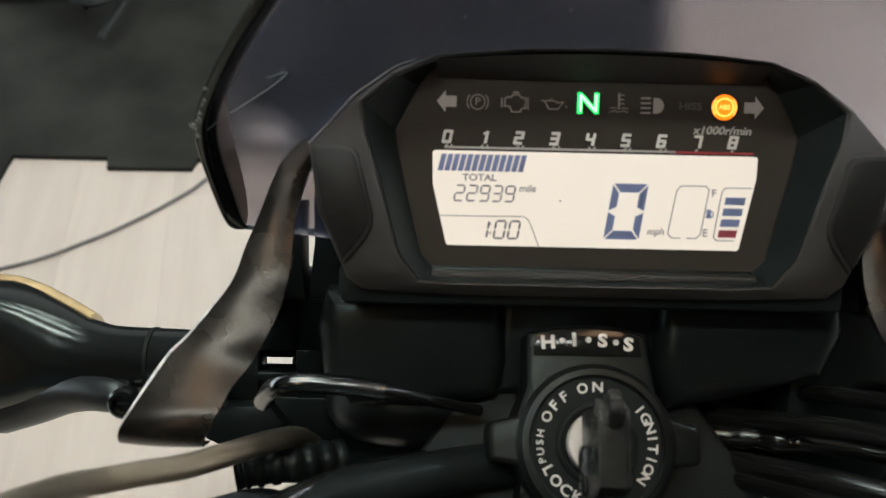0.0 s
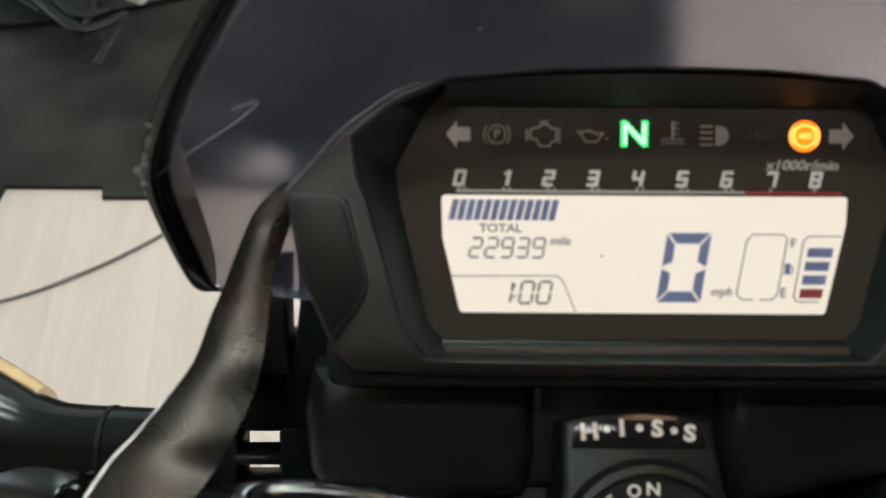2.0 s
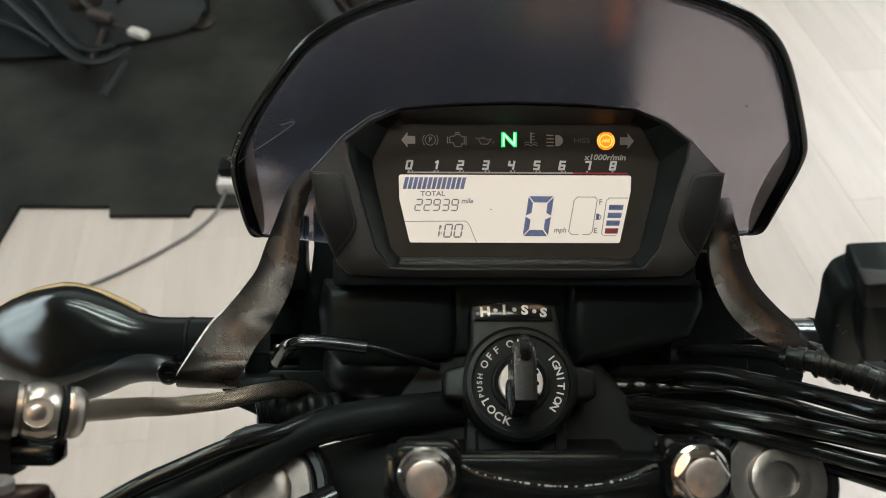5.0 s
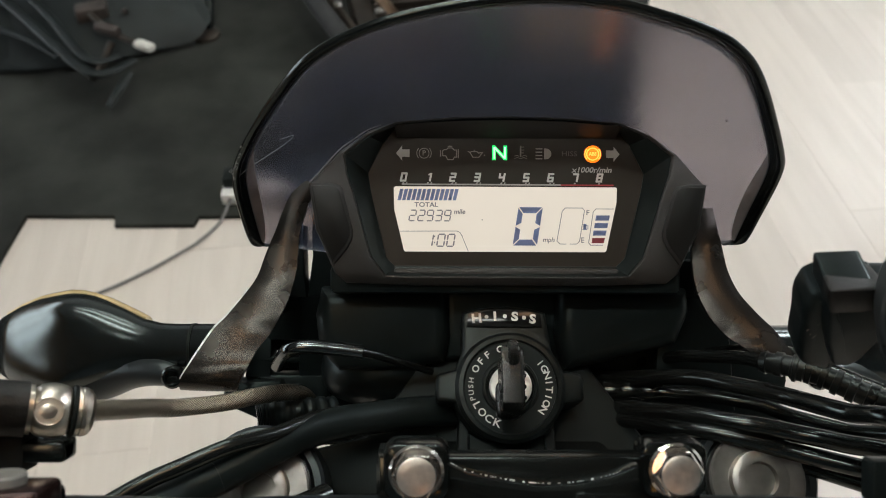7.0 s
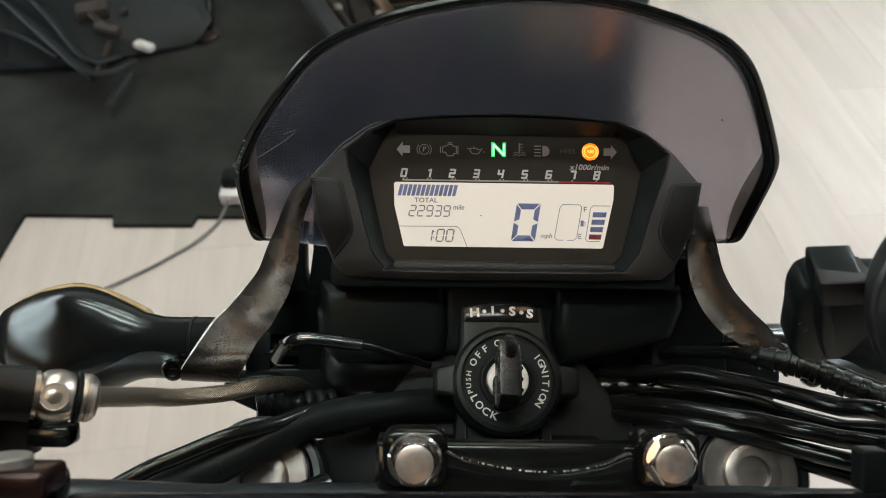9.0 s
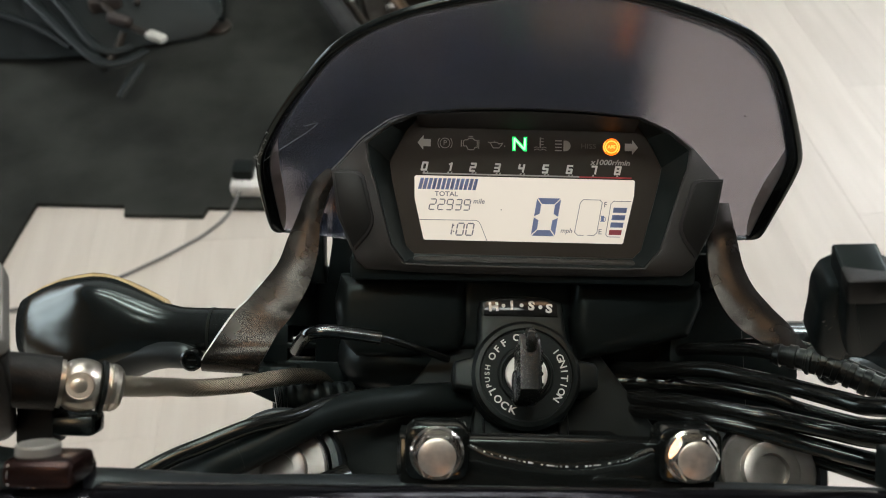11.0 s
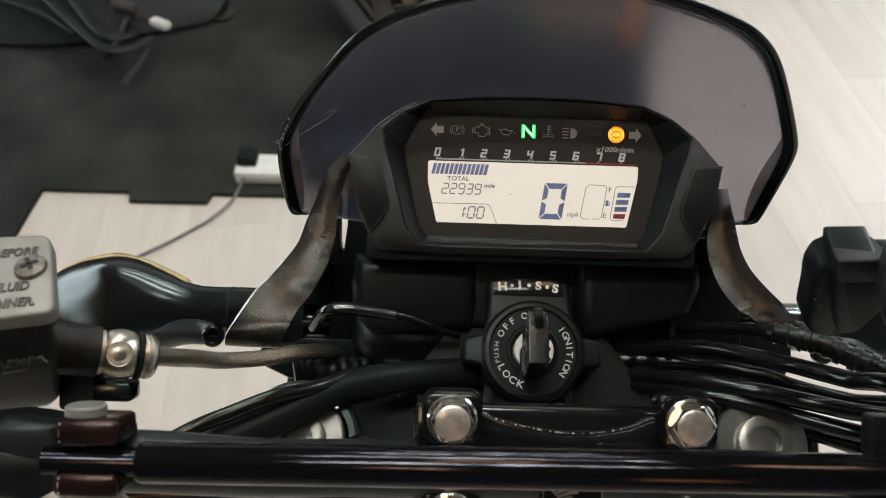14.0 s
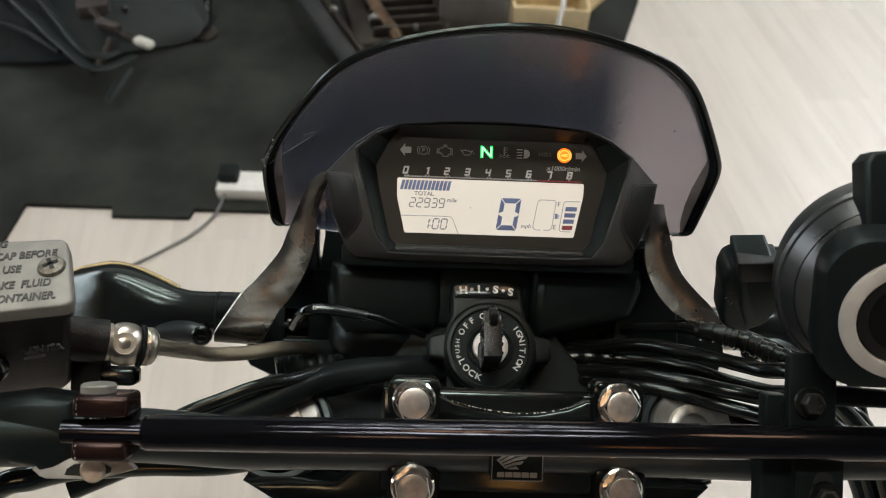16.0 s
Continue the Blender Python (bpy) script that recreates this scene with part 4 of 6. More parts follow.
# ---- cowl below the cluster, headlamp body and front end that carry it ----
cowl = thing("headlight_cowl", (0, -0.07, -0.09), "matt black plastic cowl below the instrument cluster", "cowl", BIKE, DASH)
part("left_panel", prism([(-0.092, -0.050), (-0.028, -0.050), (-0.026, -0.075), (-0.029, -0.0885), (-0.060, -0.0925), (-0.083, -0.0925), (-0.093, -0.082), (-0.095, -0.064)], -0.05, -0.014, 0.009, segs=4), COWLBLACK, cowl, "", DASH)
dome = []
for k in range(9):
    a = math.pi / 2 * k / 8
    dome.append([(-0.0610 + 0.0350 * math.cos(a) * math.copysign(abs(math.cos(u)) ** 0.8, math.cos(u)), -0.0960 + 0.0200 * math.cos(a) * math.copysign(abs(math.sin(u)) ** 0.8, math.sin(u)), -0.052 + 0.030 * math.sin(a)) for u in [2 * math.pi * j / 36 for j in range(36)]])
dome = dome[:-1] + [[tuple(0.05 * p[i] + 0.95 * (-0.0610, -0.0960, -0.022)[i] for i in range(3)) for p in dome[-2]]]
part("lower_dome", loft(dome, True, True, True), COWLBLACK, cowl, "rounded lower shell", DASH, angle=60)
part("right_panel", prism([(0.028, -0.050), (0.095, -0.050), (0.096, -0.062), (0.089, -0.079), (0.060, -0.0865), (0.032, -0.0925), (0.026, -0.075)], -0.05, -0.014, 0.009, segs=4), COWLBLACK, cowl, "", DASH)
part("centre_panel", prism([(-0.03, -0.046), (0.03, -0.046), (0.03, -0.088), (-0.03, -0.088)], -0.05, -0.020, 0.006, segs=4), COWLBLACK, cowl, "", DASH)
# Black backing sheet added so no bright floor shows below the cowl.
part("dark_backing", prism([(-0.098, -0.07), (0.098, -0.07), (0.092, -0.128), (0.05, -0.15), (-0.05, -0.15), (-0.09, -0.132)], -0.075, -0.055, 0.003), COWLBLACK, cowl, "", DASH)
part("bridge", block((0.17, 0.014, 0.05), (0, -0.045, -0.022), 0.003), COWLBLACK, cowl, "", DASH)
part("lamp_body", block((0.15, 0.09, 0.10), (0, -0.040, -0.10), 0.02), COWLBLACK, cowl, "", DASH)
for du, dv, dw in ((0, 0, 0), (-0.0040, -0.0052, -0.018), (-0.0077, -0.0105, -0.035)):
    for u0, v0, u1, v1 in ((-0.126, -0.0825, -0.080, -0.048), (-0.134, -0.0825, -0.108, -0.062), (-0.136, -0.0955, -0.110, -0.0918), (-0.134, -0.140, -0.080, -0.1022), (-0.141, -0.104, -0.1265, -0.080), (-0.111, -0.103, -0.080, -0.082)):
        part("slotted_cover", block((u1 - u0, v1 - v0, 0.018), ((u0 + u1) / 2 + du, (v0 + v1) / 2 + dv, -0.076 + dw), 0.0012), COWLBLACK, cowl, "", DASH)
# Dark fillers added between stay and surround, a narrow gap left open.
for outline in ([(-0.0993, -0.012), (-0.080, -0.012), (-0.080, -0.056), (-0.1010, -0.056), (-0.0985, -0.034)], [(-0.1105, -0.018), (-0.1035, -0.018), (-0.1030, -0.043), (-0.1015, -0.056), (-0.1180, -0.056)]):
    part("gap_filler", prism(outline, -0.05, -0.034, 0.001), COWLBLACK, cowl, "", DASH)
# Dark filler added under the hose.
part("lower_filler", prism([(-0.120, -0.104), (-0.149, -0.1045), (-0.1525, -0.112), (-0.1475, -0.120), (-0.133, -0.1265), (-0.10, -0.130)], -0.075, -0.06, 0.004), COWLBLACK, cowl, "", DASH)
part("side_cover", prism([(0.118, -0.03), (0.085, -0.03), (0.08, -0.12), (0.105, -0.14), (0.125, -0.115)], -0.075, -0.03, 0.004), COWLBLACK, cowl, "", DASH)

# Dark filler added behind the right-hand cables to hide the floor.
part("dark_filler", prism([(0.085, -0.066), (0.122, -0.073), (0.152, -0.083), (0.154, -0.100), (0.151, -0.112), (0.150, -0.130), (0.157, -0.147), (0.10, -0.152), (0.08, -0.13)], -0.06, -0.035, 0.003), COWLBLACK, cowl, "", DASH)

yoke = thing("top_yoke", (0, -0.03, -0.03), "gloss black top yoke holding both fork legs", "fork yoke", BIKE, LOCK)
part("plate", prism([(-0.03, 0.035), (0.03, 0.035), (0.07, -0.02), (0.128, -0.035), (0.135, -0.07), (0.10, -0.085), (0.05, -0.085), (0.03, -0.10), (-0.03, -0.10), (-0.05, -0.085), (-0.10, -0.085), (-0.135, -0.07), (-0.128, -0.035), (-0.07, -0.02)], -0.06, -0.034, 0.004), PLASTIC_DARK, yoke, "", LOCK)
part("lower_plate", prism([(-0.13, -0.02), (0.13, -0.02), (0.13, -0.085), (-0.13, -0.085)], -0.26, -0.23, 0.004), PLASTIC_DARK, yoke, "", LOCK)
part("stem", tube([(0, -0.055, -0.25), (0, -0.055, -0.03)], 0.024, 20), PLASTIC_DARK, yoke, "", LOCK)
for side in (-1, 1):
    c = DASH @ Vector((side * 0.1130, -0.1390 + 0.0045 * max(0, side), 0.028))
    down = LOCK.to_3x3() @ Vector((0, 0, -1))
    leg = thing("fork_leg", c + down * 0.78, "black fork leg with a bright alloy cap", "fork leg", BIKE)
    part("tube", tube([c + down * 0.006, c + down * 0.45], 0.0225, 24, smooth=False), BARBLACK, leg)
    part("slider", tube([c + down * 0.44, c + down * 0.80], 0.028, 24, smooth=False), BARBLACK, leg)
    cap = part("cap", lathe([(0.0222, -0.008), (0.0222, -0.001), (0.0212, 0), (0.0135, 0), (0.0130, 0.0035), (0.0120, 0.004), (0.0078, 0.004), (0.0073, 0.001), (0.002, 0.001)], 40, c, -down), CAPALLOY, leg, "bright alloy fork cap")
    part("clamp_ring", lathe([(0.0245, -0.03), (0.029, -0.03), (0.029, -0.004), (0.0275, -0.002), (0.0245, -0.002)], 40, c, -down, caps=False), BARBLACK, leg)
hub = LOCK @ Vector((0, -0.055, -0.78))
wheel = thing("front_wheel", (hub.x, hub.y, 0), "black motorcycle front wheel on the floor", "wheel", BIKE)
HUBZ = 0.30
part("tyre", lathe([(0.215, -0.055), (0.27, -0.058), (0.295, -0.035), (0.30, 0), (0.295, 0.035), (0.27, 0.058), (0.215, 0.055)], 64, (0, hub.y, HUBZ), (1, 0, 0), caps=False), TYRE, wheel)
part("rim", lathe([(0.216, -0.05), (0.20, -0.045), (0.195, 0), (0.20, 0.045), (0.216, 0.05)], 64, (0, hub.y, HUBZ), (1, 0, 0), caps=False), GLOSS, wheel)
part("axle", tube([(-0.13, hub.y, HUBZ), (0.13, hub.y, HUBZ)], 0.02, 16), ZINC, wheel)
for k in range(5):
    a = 2 * math.pi * k / 5
    part("spoke", tube([(0, hub.y, HUBZ), (0, hub.y + 0.2 * math.cos(a), HUBZ + 0.2 * math.sin(a))], 0.016, 10), GLOSS, wheel)


# ---- ignition lock ----
lock = thing("ignition_lock", (0, 0, -0.04), "black ignition lock with a printed dial", "ignition lock", BIKE, LOCK)
BODY = [(-0.0225, 0.0365), (-0.0125, 0.0388), (0, 0.0396), (0.010, 0.0388), (0.0180, 0.0365), (0.0205, 0.018), (0.0255, 0.0085), (0.034, 0.0065), (0.0352, 0.004), (0.0352, -0.005), (0.034, -0.0065), (0.0262, -0.0075),
        (0.022, -0.014), (0.018, -0.021), (0.008, -0.025), (-0.008, -0.025), (-0.018, -0.021), (-0.0235, -0.014), (-0.0265, -0.0075), (-0.034, -0.0065), (-0.0352, -0.005), (-0.0352, 0.004), (-0.034, 0.0065), (-0.026, 0.0085), (-0.0225, 0.018)]
part("body", prism(BODY, -0.05, -0.0022, 0.0022, segs=3), LOCKBLACK, lock, "satin black cover with two ears", LOCK)
part("neck", prism([(-0.023, 0.0), (0.022, 0.0), (0.023, -0.030), (0.027, -0.040), (-0.029, -0.040), (-0.025, -0.030)], -0.05, -0.016, 0.002), PLASTIC_DARK, lock, "", LOCK)
for x in (-0.0195, 0.0175):
    part("neck_rib", tube([(x, -0.020, -0.0155), (x + 0.0005, -0.038, -0.0155)], 0.0008, 8), GLOSS, lock, "", LOCK)
part("ring", lathe([(0.0262, -0.01), (0.0262, -0.001), (0.0245, 0.0012), (0.0225, 0.0016), (0.0217, 0.0008), (0.0217, -0.002)], 56, caps=False), LOCKBLACK, lock, "", LOCK)
dial = part("dial", lathe([(0.0218, -0.004), (0.0218, 0.0002), (0.0135, 0.0002), (0.0130, 0.0010), (0.0120, 0.0012), (0.0113, 0.0006), (0.0112, -0.001)], 56), PLASTIC_DARK, lock, "black dial with white lettering", LOCK)
part("barrel", lathe([(0.0100, -0.004), (0.0100, 0.0022), (0.0094, 0.0028), (0.001, 0.0028)], 40), BARREL, lock, "brushed steel barrel", LOCK)


def curved_text(text, radius, middle, step, size, name, outward=True, bold=0.00008):
    """Letters set one by one round the dial; middle and step in degrees."""
    bm = bmesh.new()
    n = len(text)
    for k, ch in enumerate(text):
        a = middle + step * (k - (n - 1) / 2)
        letters(ch, size, (radius * math.cos(radians(a)), radius * math.sin(radians(a))), 0.0004, bm, turn=a - 90 if outward else a + 90, bold=bold, wide=1.12 if ch not in "IO" else 1.0)
    return part(name, bm, INK, dial, "", LOCK)


curved_text("OFF", 0.0182, 139, -13.5, 0.0046, "off_mark")
curved_text("ON", 0.0182, 96, -16, 0.0046, "on_mark")
curved_text("IGNITION", 0.0182, 1, -10.6, 0.0046, "ignition_mark")
curved_text("PUSH", 0.0186, 184, -9.0, 0.0033, "push_mark", bold=0.00003)
curved_text("LOCK", 0.0182, 228, 13.5, 0.0050, "lock_mark", outward=False)
plate = part("name_plate", prism([(-0.0205, 0.0288), (0.0160, 0.0288), (0.0155, 0.0357), (0.008, 0.0375), (-0.001, 0.0381), (-0.011, 0.0375), (-0.0195, 0.0357)], -0.003, -0.0014, 0.0004), NAMEPLATE, lock, "glossy black name plate", LOCK)
for ch, x, y, a in (("H", -0.0155, 0.0330, 4), ("I", -0.0066, 0.0340, 2), ("S", 0.0030, 0.0339, -3), ("S", 0.0117, 0.0327, -6)):
    part("plate_letter", letters(ch, 0.0060, (x, y), -0.0013, turn=a, bold=0.00025, wide=1.15), INK, plate, "", LOCK)
for x, y in ((-0.0107, 0.0338), (-0.0018, 0.0342), (0.0075, 0.0335)):
    part("plate_dot", lathe([(0.0010, -0.0014), (0.0010, -0.0012)], 12, (x, y, 0)), INK, plate, "", LOCK)

key = thing("ignition_key", (0.0, 0, 0.0028), "worn black plastic motorcycle key standing in the lock", "key", BIKE, LOCK)
KX = -0.0020
part("blade", block((0.002, 0.008, 0.02), (KX, 0.0, 0.008)), STEEL, key, "", LOCK)
KEY = [(-0.0150, 0.0), (-0.0165, 0.005), (-0.0150, 0.018), (-0.0142, 0.024), (-0.0120, 0.027), (0.006, 0.027), (0.0100, 0.0265), (0.0125, 0.024), (0.0120, 0.019), (0.0095, 0.016), (0.0095, 0.0)]
kb = prism(KEY, -0.0048, 0.0048, 0.0022, segs=3)
kb.transform(Matrix(((0, 0, 1, KX), (1, 0, 0, 0.0005), (0, 1, 0, 0.0115), (0, 0, 0, 1))))
part("grip", kb, KEYBLACK, key, "worn glossy black plastic grip", LOCK)
part("grip_shoulder", block((0.0112, 0.017, 0.010), (KX - 0.0006, -0.0080, 0.0145), 0.003, segs=3), KEYBLACK, key, "", LOCK)
for k in range(4):
    part("grip_ridge", block((0.0014, 0.0016, 0.016), (KX + 0.0050, -0.009 + 0.0048 * k, 0.027), 0.0005), KEYBLACK, key, "", LOCK)
part("key_ring_lug", tube([(KX, 0.006, 0.0375), (KX, 0.0105, 0.0405), (KX, 0.0135, 0.036)], 0.0026, 10), KEYBLACK, key, "", LOCK)

# ---- handlebar clamp with four bolts ----
holder = thing("handlebar_clamp", (0, -0.125, 0.07), "gloss black handlebar clamp with four plated bolts", "handlebar clamp", BIKE, DASH)
TOPW = 0.108
front = [(-0.0295, -0.1068), (-0.0225, -0.1100), (-0.011, -0.1126), (0.003, -0.1144), (0.016, -0.1139), (0.0285, -0.1114), (0.037, -0.1078)]
part("cap", prism([(-0.055, -0.150), (0.062, -0.150), (0.062, -0.104)] + front[::-1] + [(-0.055, -0.104)], 0.085, TOPW - 0.003, 0.003), GLOSS, holder, "", DASH)
part("base", prism(rounded(-0.056, -0.152, 0.063, -0.1055, 0.004), 0.0895, 0.099, 0.003), GLOSS, holder, "", DASH)
part("base_foot", block((0.10, 0.024, 0.13), (0.002, -0.139, 0.03), 0.004), GLOSS, holder, "", DASH)
LOWER = [(-0.06, -0.148), (-0.08, -0.164), (-0.129, -0.165), (-0.102, -0.181), (-0.09, -0.20), (0.085, -0.20), (0.1024, -0.178), (0.118, -0.163), (0.08, -0.162), (0.06, -0.148)]
part("lower_bracket", prism(LOWER, 0.02, 0.045, 0.004), GLOSS, holder, "", DASH)
for bx, by in ((-0.0410, -0.1085), (0.0508, -0.1078), (-0.0405, -0.1462), (0.0528, -0.1458)):
    part("boss", prism(rounded(bx - 0.0118, by - 0.0105, bx + 0.0118, by + 0.0098, 0.005), 0.096, TOPW + 0.001, 0.0022), GLOSS, holder, "", DASH)
    flange = lathe([(0.0092, 0), (0.0098, 0.0006), (0.0098, 0.0013), (0.0089, 0.0022), (0.0085, 0.0022)], 40, (bx, by, TOPW + 0.001))
    bolt = part("bolt", flange, ZINC, holder, "plated flange bolt", DASH, angle=20)
    hexa = bmesh.new()
    turn = random.uniform(0, 60)
    prism([(bx + 0.0085 * math.cos(radians(turn + 60 * k)), by + 0.0085 * math.sin(radians(turn + 60 * k))) for k in range(6)], TOPW + 0.003, TOPW + 0.0080, 0.0006, hexa, 1)
    part("bolt_head", hexa, ZINC, bolt, "", DASH, angle=12)
    part("bolt_crown", lathe([(0.0069, -0.0004), (0.0067, 0.0004), (0.0061, 0.0007), (0.0030, 0.0008)], 36, (bx, by, TOPW + 0.0080)), CROWN, bolt, "", DASH)
chips, chip_line = bmesh.new(), spline([(x, y + 0.0008, TOPW - 0.0026) for x, y in front], 40)
k = 4
while k < len(chip_line) - 8:
    n = random.choice((2, 3, 3, 4, 6, 9)) if 60 < k < 200 else random.choice((2, 2, 3))
    thick = random.uniform(0.00010, 0.00030)
    tube(chip_line[k:k + n], lambda q: thick * (0.6 + 0.6 * abs(math.sin(7 * q))), 5, smooth=False, bm=chips)
    k += n + random.choice((1, 1, 2, 3, 7) if 60 < k < 200 else (3, 5, 9, 14))
part("worn_edge", chips, EDGE, holder, "chipped bare metal edge", DASH)
part("cap_recess", prism(rounded(0.0145, -0.1290, 0.0375, -0.1168, 0.004), 0.100, TOPW - 0.0012, 0.0012), GLOSS, holder, "", DASH)
part("emblem", prism(rounded(-0.0066, -0.1412, 0.0166, -0.1225, 0.001), TOPW - 0.006, TOPW + 0.0088, 0.0005), PLASTIC_DARK, holder, "small black badge with a silver wing", DASH)
badge = bpy.data.objects["emblem"]
ZB = TOPW + 0.0090
feathers = [[(-0.0036, -0.1316), (0.0030, -0.1268), (0.0105, -0.1252), (0.0118, -0.1262), (0.0034, -0.1283), (-0.0030, -0.1322)],
            [(-0.0026, -0.1325), (0.0036, -0.1289), (0.0112, -0.1270), (0.0104, -0.1287), (0.0040, -0.1303), (-0.0020, -0.1332)],
            [(-0.0016, -0.1335), (0.0042, -0.1309), (0.0098, -0.1296), (0.0086, -0.1312), (0.0044, -0.1321), (-0.0010, -0.1342)],
            [(-0.0006, -0.1345), (0.0046, -0.1327), (0.0078, -0.1322), (0.0066, -0.1338), (0.0044, -0.1340), (0.0002, -0.1352)],
            [(0.0006, -0.1355), (0.0044, -0.1345), (0.0058, -0.1358), (0.0016, -0.1360)], [(-0.0042, -0.1320), (-0.0036, -0.1316), (0.0006, -0.1356), (-0.0002, -0.1358)]]
part("badge_wing", flat(feathers, ZB), SILVER, badge, "plain silver feather shapes", DASH)
part("badge_bar", flat([rounded(-0.0038 + 0.0036 * k, -0.1394, -0.0006 + 0.0036 * k, -0.1372, 0.0003) for k in range(5)], ZB), SILVER, badge, "row of plain silver bars", DASH)
part("badge_border", flat(stroke(rounded(-0.0061, -0.1408, 0.0161, -0.1229, 0.0008), 0.0004, True), ZB), SILVER, badge, "", DASH)

bar = thing("handlebar", (0, -0.131, 0.09), "satin black tubular handlebar in its clamp", "handlebar", BIKE, DASH)
BAR = [(-0.30, -0.122, 0.145), (-0.235, -0.120, 0.142), (-0.19, -0.1195, 0.139), (-0.150, -0.122, 0.130), (-0.115, -0.1285, 0.112), (-0.085, -0.1305, 0.1025), (-0.05, -0.131, 0.1), (0, -0.131, 0.1),
       (0.05, -0.131, 0.1), (0.085, -0.1305, 0.1025), (0.115, -0.1285, 0.112), (0.150, -0.122, 0.130), (0.19, -0.1195, 0.139), (0.235, -0.120, 0.142), (0.30, -0.122, 0.145)]
part("tube", tube(BAR, 0.0111, 24), BARBLACK, bar, "", DASH)
part("sleeve", tube([(-0.30, -0.1205, 0.145), (-0.171, -0.1195, 0.137)], lambda s: 0.0146 if s < 0.5 else 0.0135, 24, smooth=False), COWLBLACK, bar, "satin black sleeve at the controls", DASH)

cross = thing("crossbar", (0, -0.113, 0.15), "dark anodised handlebar crossbar", "crossbar", BIKE, DASH)
part("tube", tube([(-0.1445, -0.1150, 0.155), (-0.143, -0.1150, 0.155), (0.20, -0.1118, 0.155)], lambda s: 0.0062 if s < 0.001 else 0.0069, 28, smooth=False), ANODISED, cross, "", DASH)
part("stub", tube([(-0.175, -0.1152, 0.155), (-0.143, -0.1150, 0.155)], 0.0048, 20, smooth=False), ANODISED, cross, "", DASH)
for y0, y1 in ((-0.1090, -0.1003), (-0.1256, -0.1178)):
    lug = part("lug", block((0.0210, y1 - y0, 0.018), (-0.1600, (y0 + y1) / 2, 0.152), 0.0022, segs=3), LUG, cross, "red-black anodised clamp lug", DASH)
    part("corner_line", tube([(-0.1682, y0 + 0.0012, 0.1606), (-0.1684, (y0 + y1) / 2, 0.1607), (-0.1682, y1 - 0.0012, 0.1606)], 0.00032, 6), EDGE, lug, "bright line along the corner", DASH)
part("saddle", block((0.028, 0.024, 0.012), (-0.166, -0.1165, 0.1395), 0.003), ANODISED, cross, "", DASH)
part("through_bolt", tube([(-0.1635, -0.1245, 0.152), (-0.1635, -0.099, 0.152)], 0.0032, 14, smooth=False), ZINC, cross, "", DASH)
part("nut", lathe([(0.0066, 0), (0.0066, 0.0030), (0.0060, 0.0036), (0.001, 0.0036)], 24, (-0.1635, -0.1008, 0.152), (0, 1, 0)), ALLOY, cross, "dull grey cap nut", DASH)
TAB = [(-0.1892, -0.1319), (-0.1862, -0.1345), (-0.1838, -0.1353), (-0.1641, -0.1352), (-0.1490, -0.1309), (-0.1524, -0.1279), (-0.1709, -0.1285), (-0.1760, -0.1262), (-0.1850, -0.1262)]
tab = part("tab", prism(TAB, 0.1468, 0.1495, 0.0006), BARE, cross, "bare alloy tab below the clamp", DASH)
# No opening is cut; the slot's shade is a flat black oval.
SLOT = [(-0.1765, -0.1336), (-0.1757, -0.1312), (-0.1728, -0.1293), (-0.1690, -0.1289), (-0.1610, -0.1289), (-0.1584, -0.1304), (-0.1588, -0.1322), (-0.1620, -0.1335), (-0.1700, -0.1339)]
part("slot", flat([SLOT], 0.1496), DOT, tab, "flat black oval drawn for the shaded slot", DASH)
part("tab_screw", lathe([(0.0050, 0), (0.0050, 0.0008), (0.0042, 0.0013), (0.0030, 0.0012), (0.0008, 0.0008)], 28, (-0.1655, -0.1313, 0.1494)), BRUSHED, tab, "recessed yellowish screw", DASH)
part("rubber_cover", prism([(-0.2100, -0.1290), (-0.1895, -0.1322), (-0.1868, -0.1347), (-0.1800, -0.1330), (-0.1715, -0.1282), (-0.1740, -0.1040), (-0.1900, -0.1020), (-0.2100, -0.1050)], 0.1350, 0.1508, 0.006, segs=3), COWLBLACK, cross, "black cover round the bar", DASH)

# ---- brake reservoir and its hose ----
res = thing("brake_reservoir", (-0.215, -0.135, 1.045), "black brake fluid reservoir with a grey alloy cap", "brake reservoir", BIKE)


def bent(outline, r, n=4):
    """An outline with its corners rounded."""
    out = []
    m = len(outline)
    for k in range(m):
        a, b, c = [Vector(outline[(k + d) % m]) for d in (-1, 0, 1)]
        p, q = b + (a - b).normalized() * r, b + (c - b).normalized() * r
        out += [tuple((1 - u) ** 2 * p + 2 * u * (1 - u) * b + u * u * q) for u in [j / n for j in range(n + 1)]]
    return out


TOPF = pose(-0.1722, -0.1558, 1.110, 0, 0, 9.5)   # level face of the cap, origin at its rear inner corner
CAP = [(-0.0850, -0.0020), (0.0, 0.0), (-0.0070, 0.0359), (-0.0850, 0.0400)]
part("cap", prism(bent(CAP, 0.0046), -0.0060, 0.0, 0.0013, segs=3), ALLOY, res, "grey cast alloy cap with stamped lettering", TOPF)


def ring_below(grow, z, r=0.0050):
    """Level outline of the body at height z; the body leans outwards going down."""
    cx, cy = -0.0440, 0.0185
    out = bent([(x + (grow if x > cx else -grow), y + (grow if y > cy else -grow)) for x, y in CAP], r, 6)
    return [TOPF @ Vector((x, y, z - 1.110)) + Vector((0.249 * min(0, z - 1.1030), 0, 0)) for x, y in out]


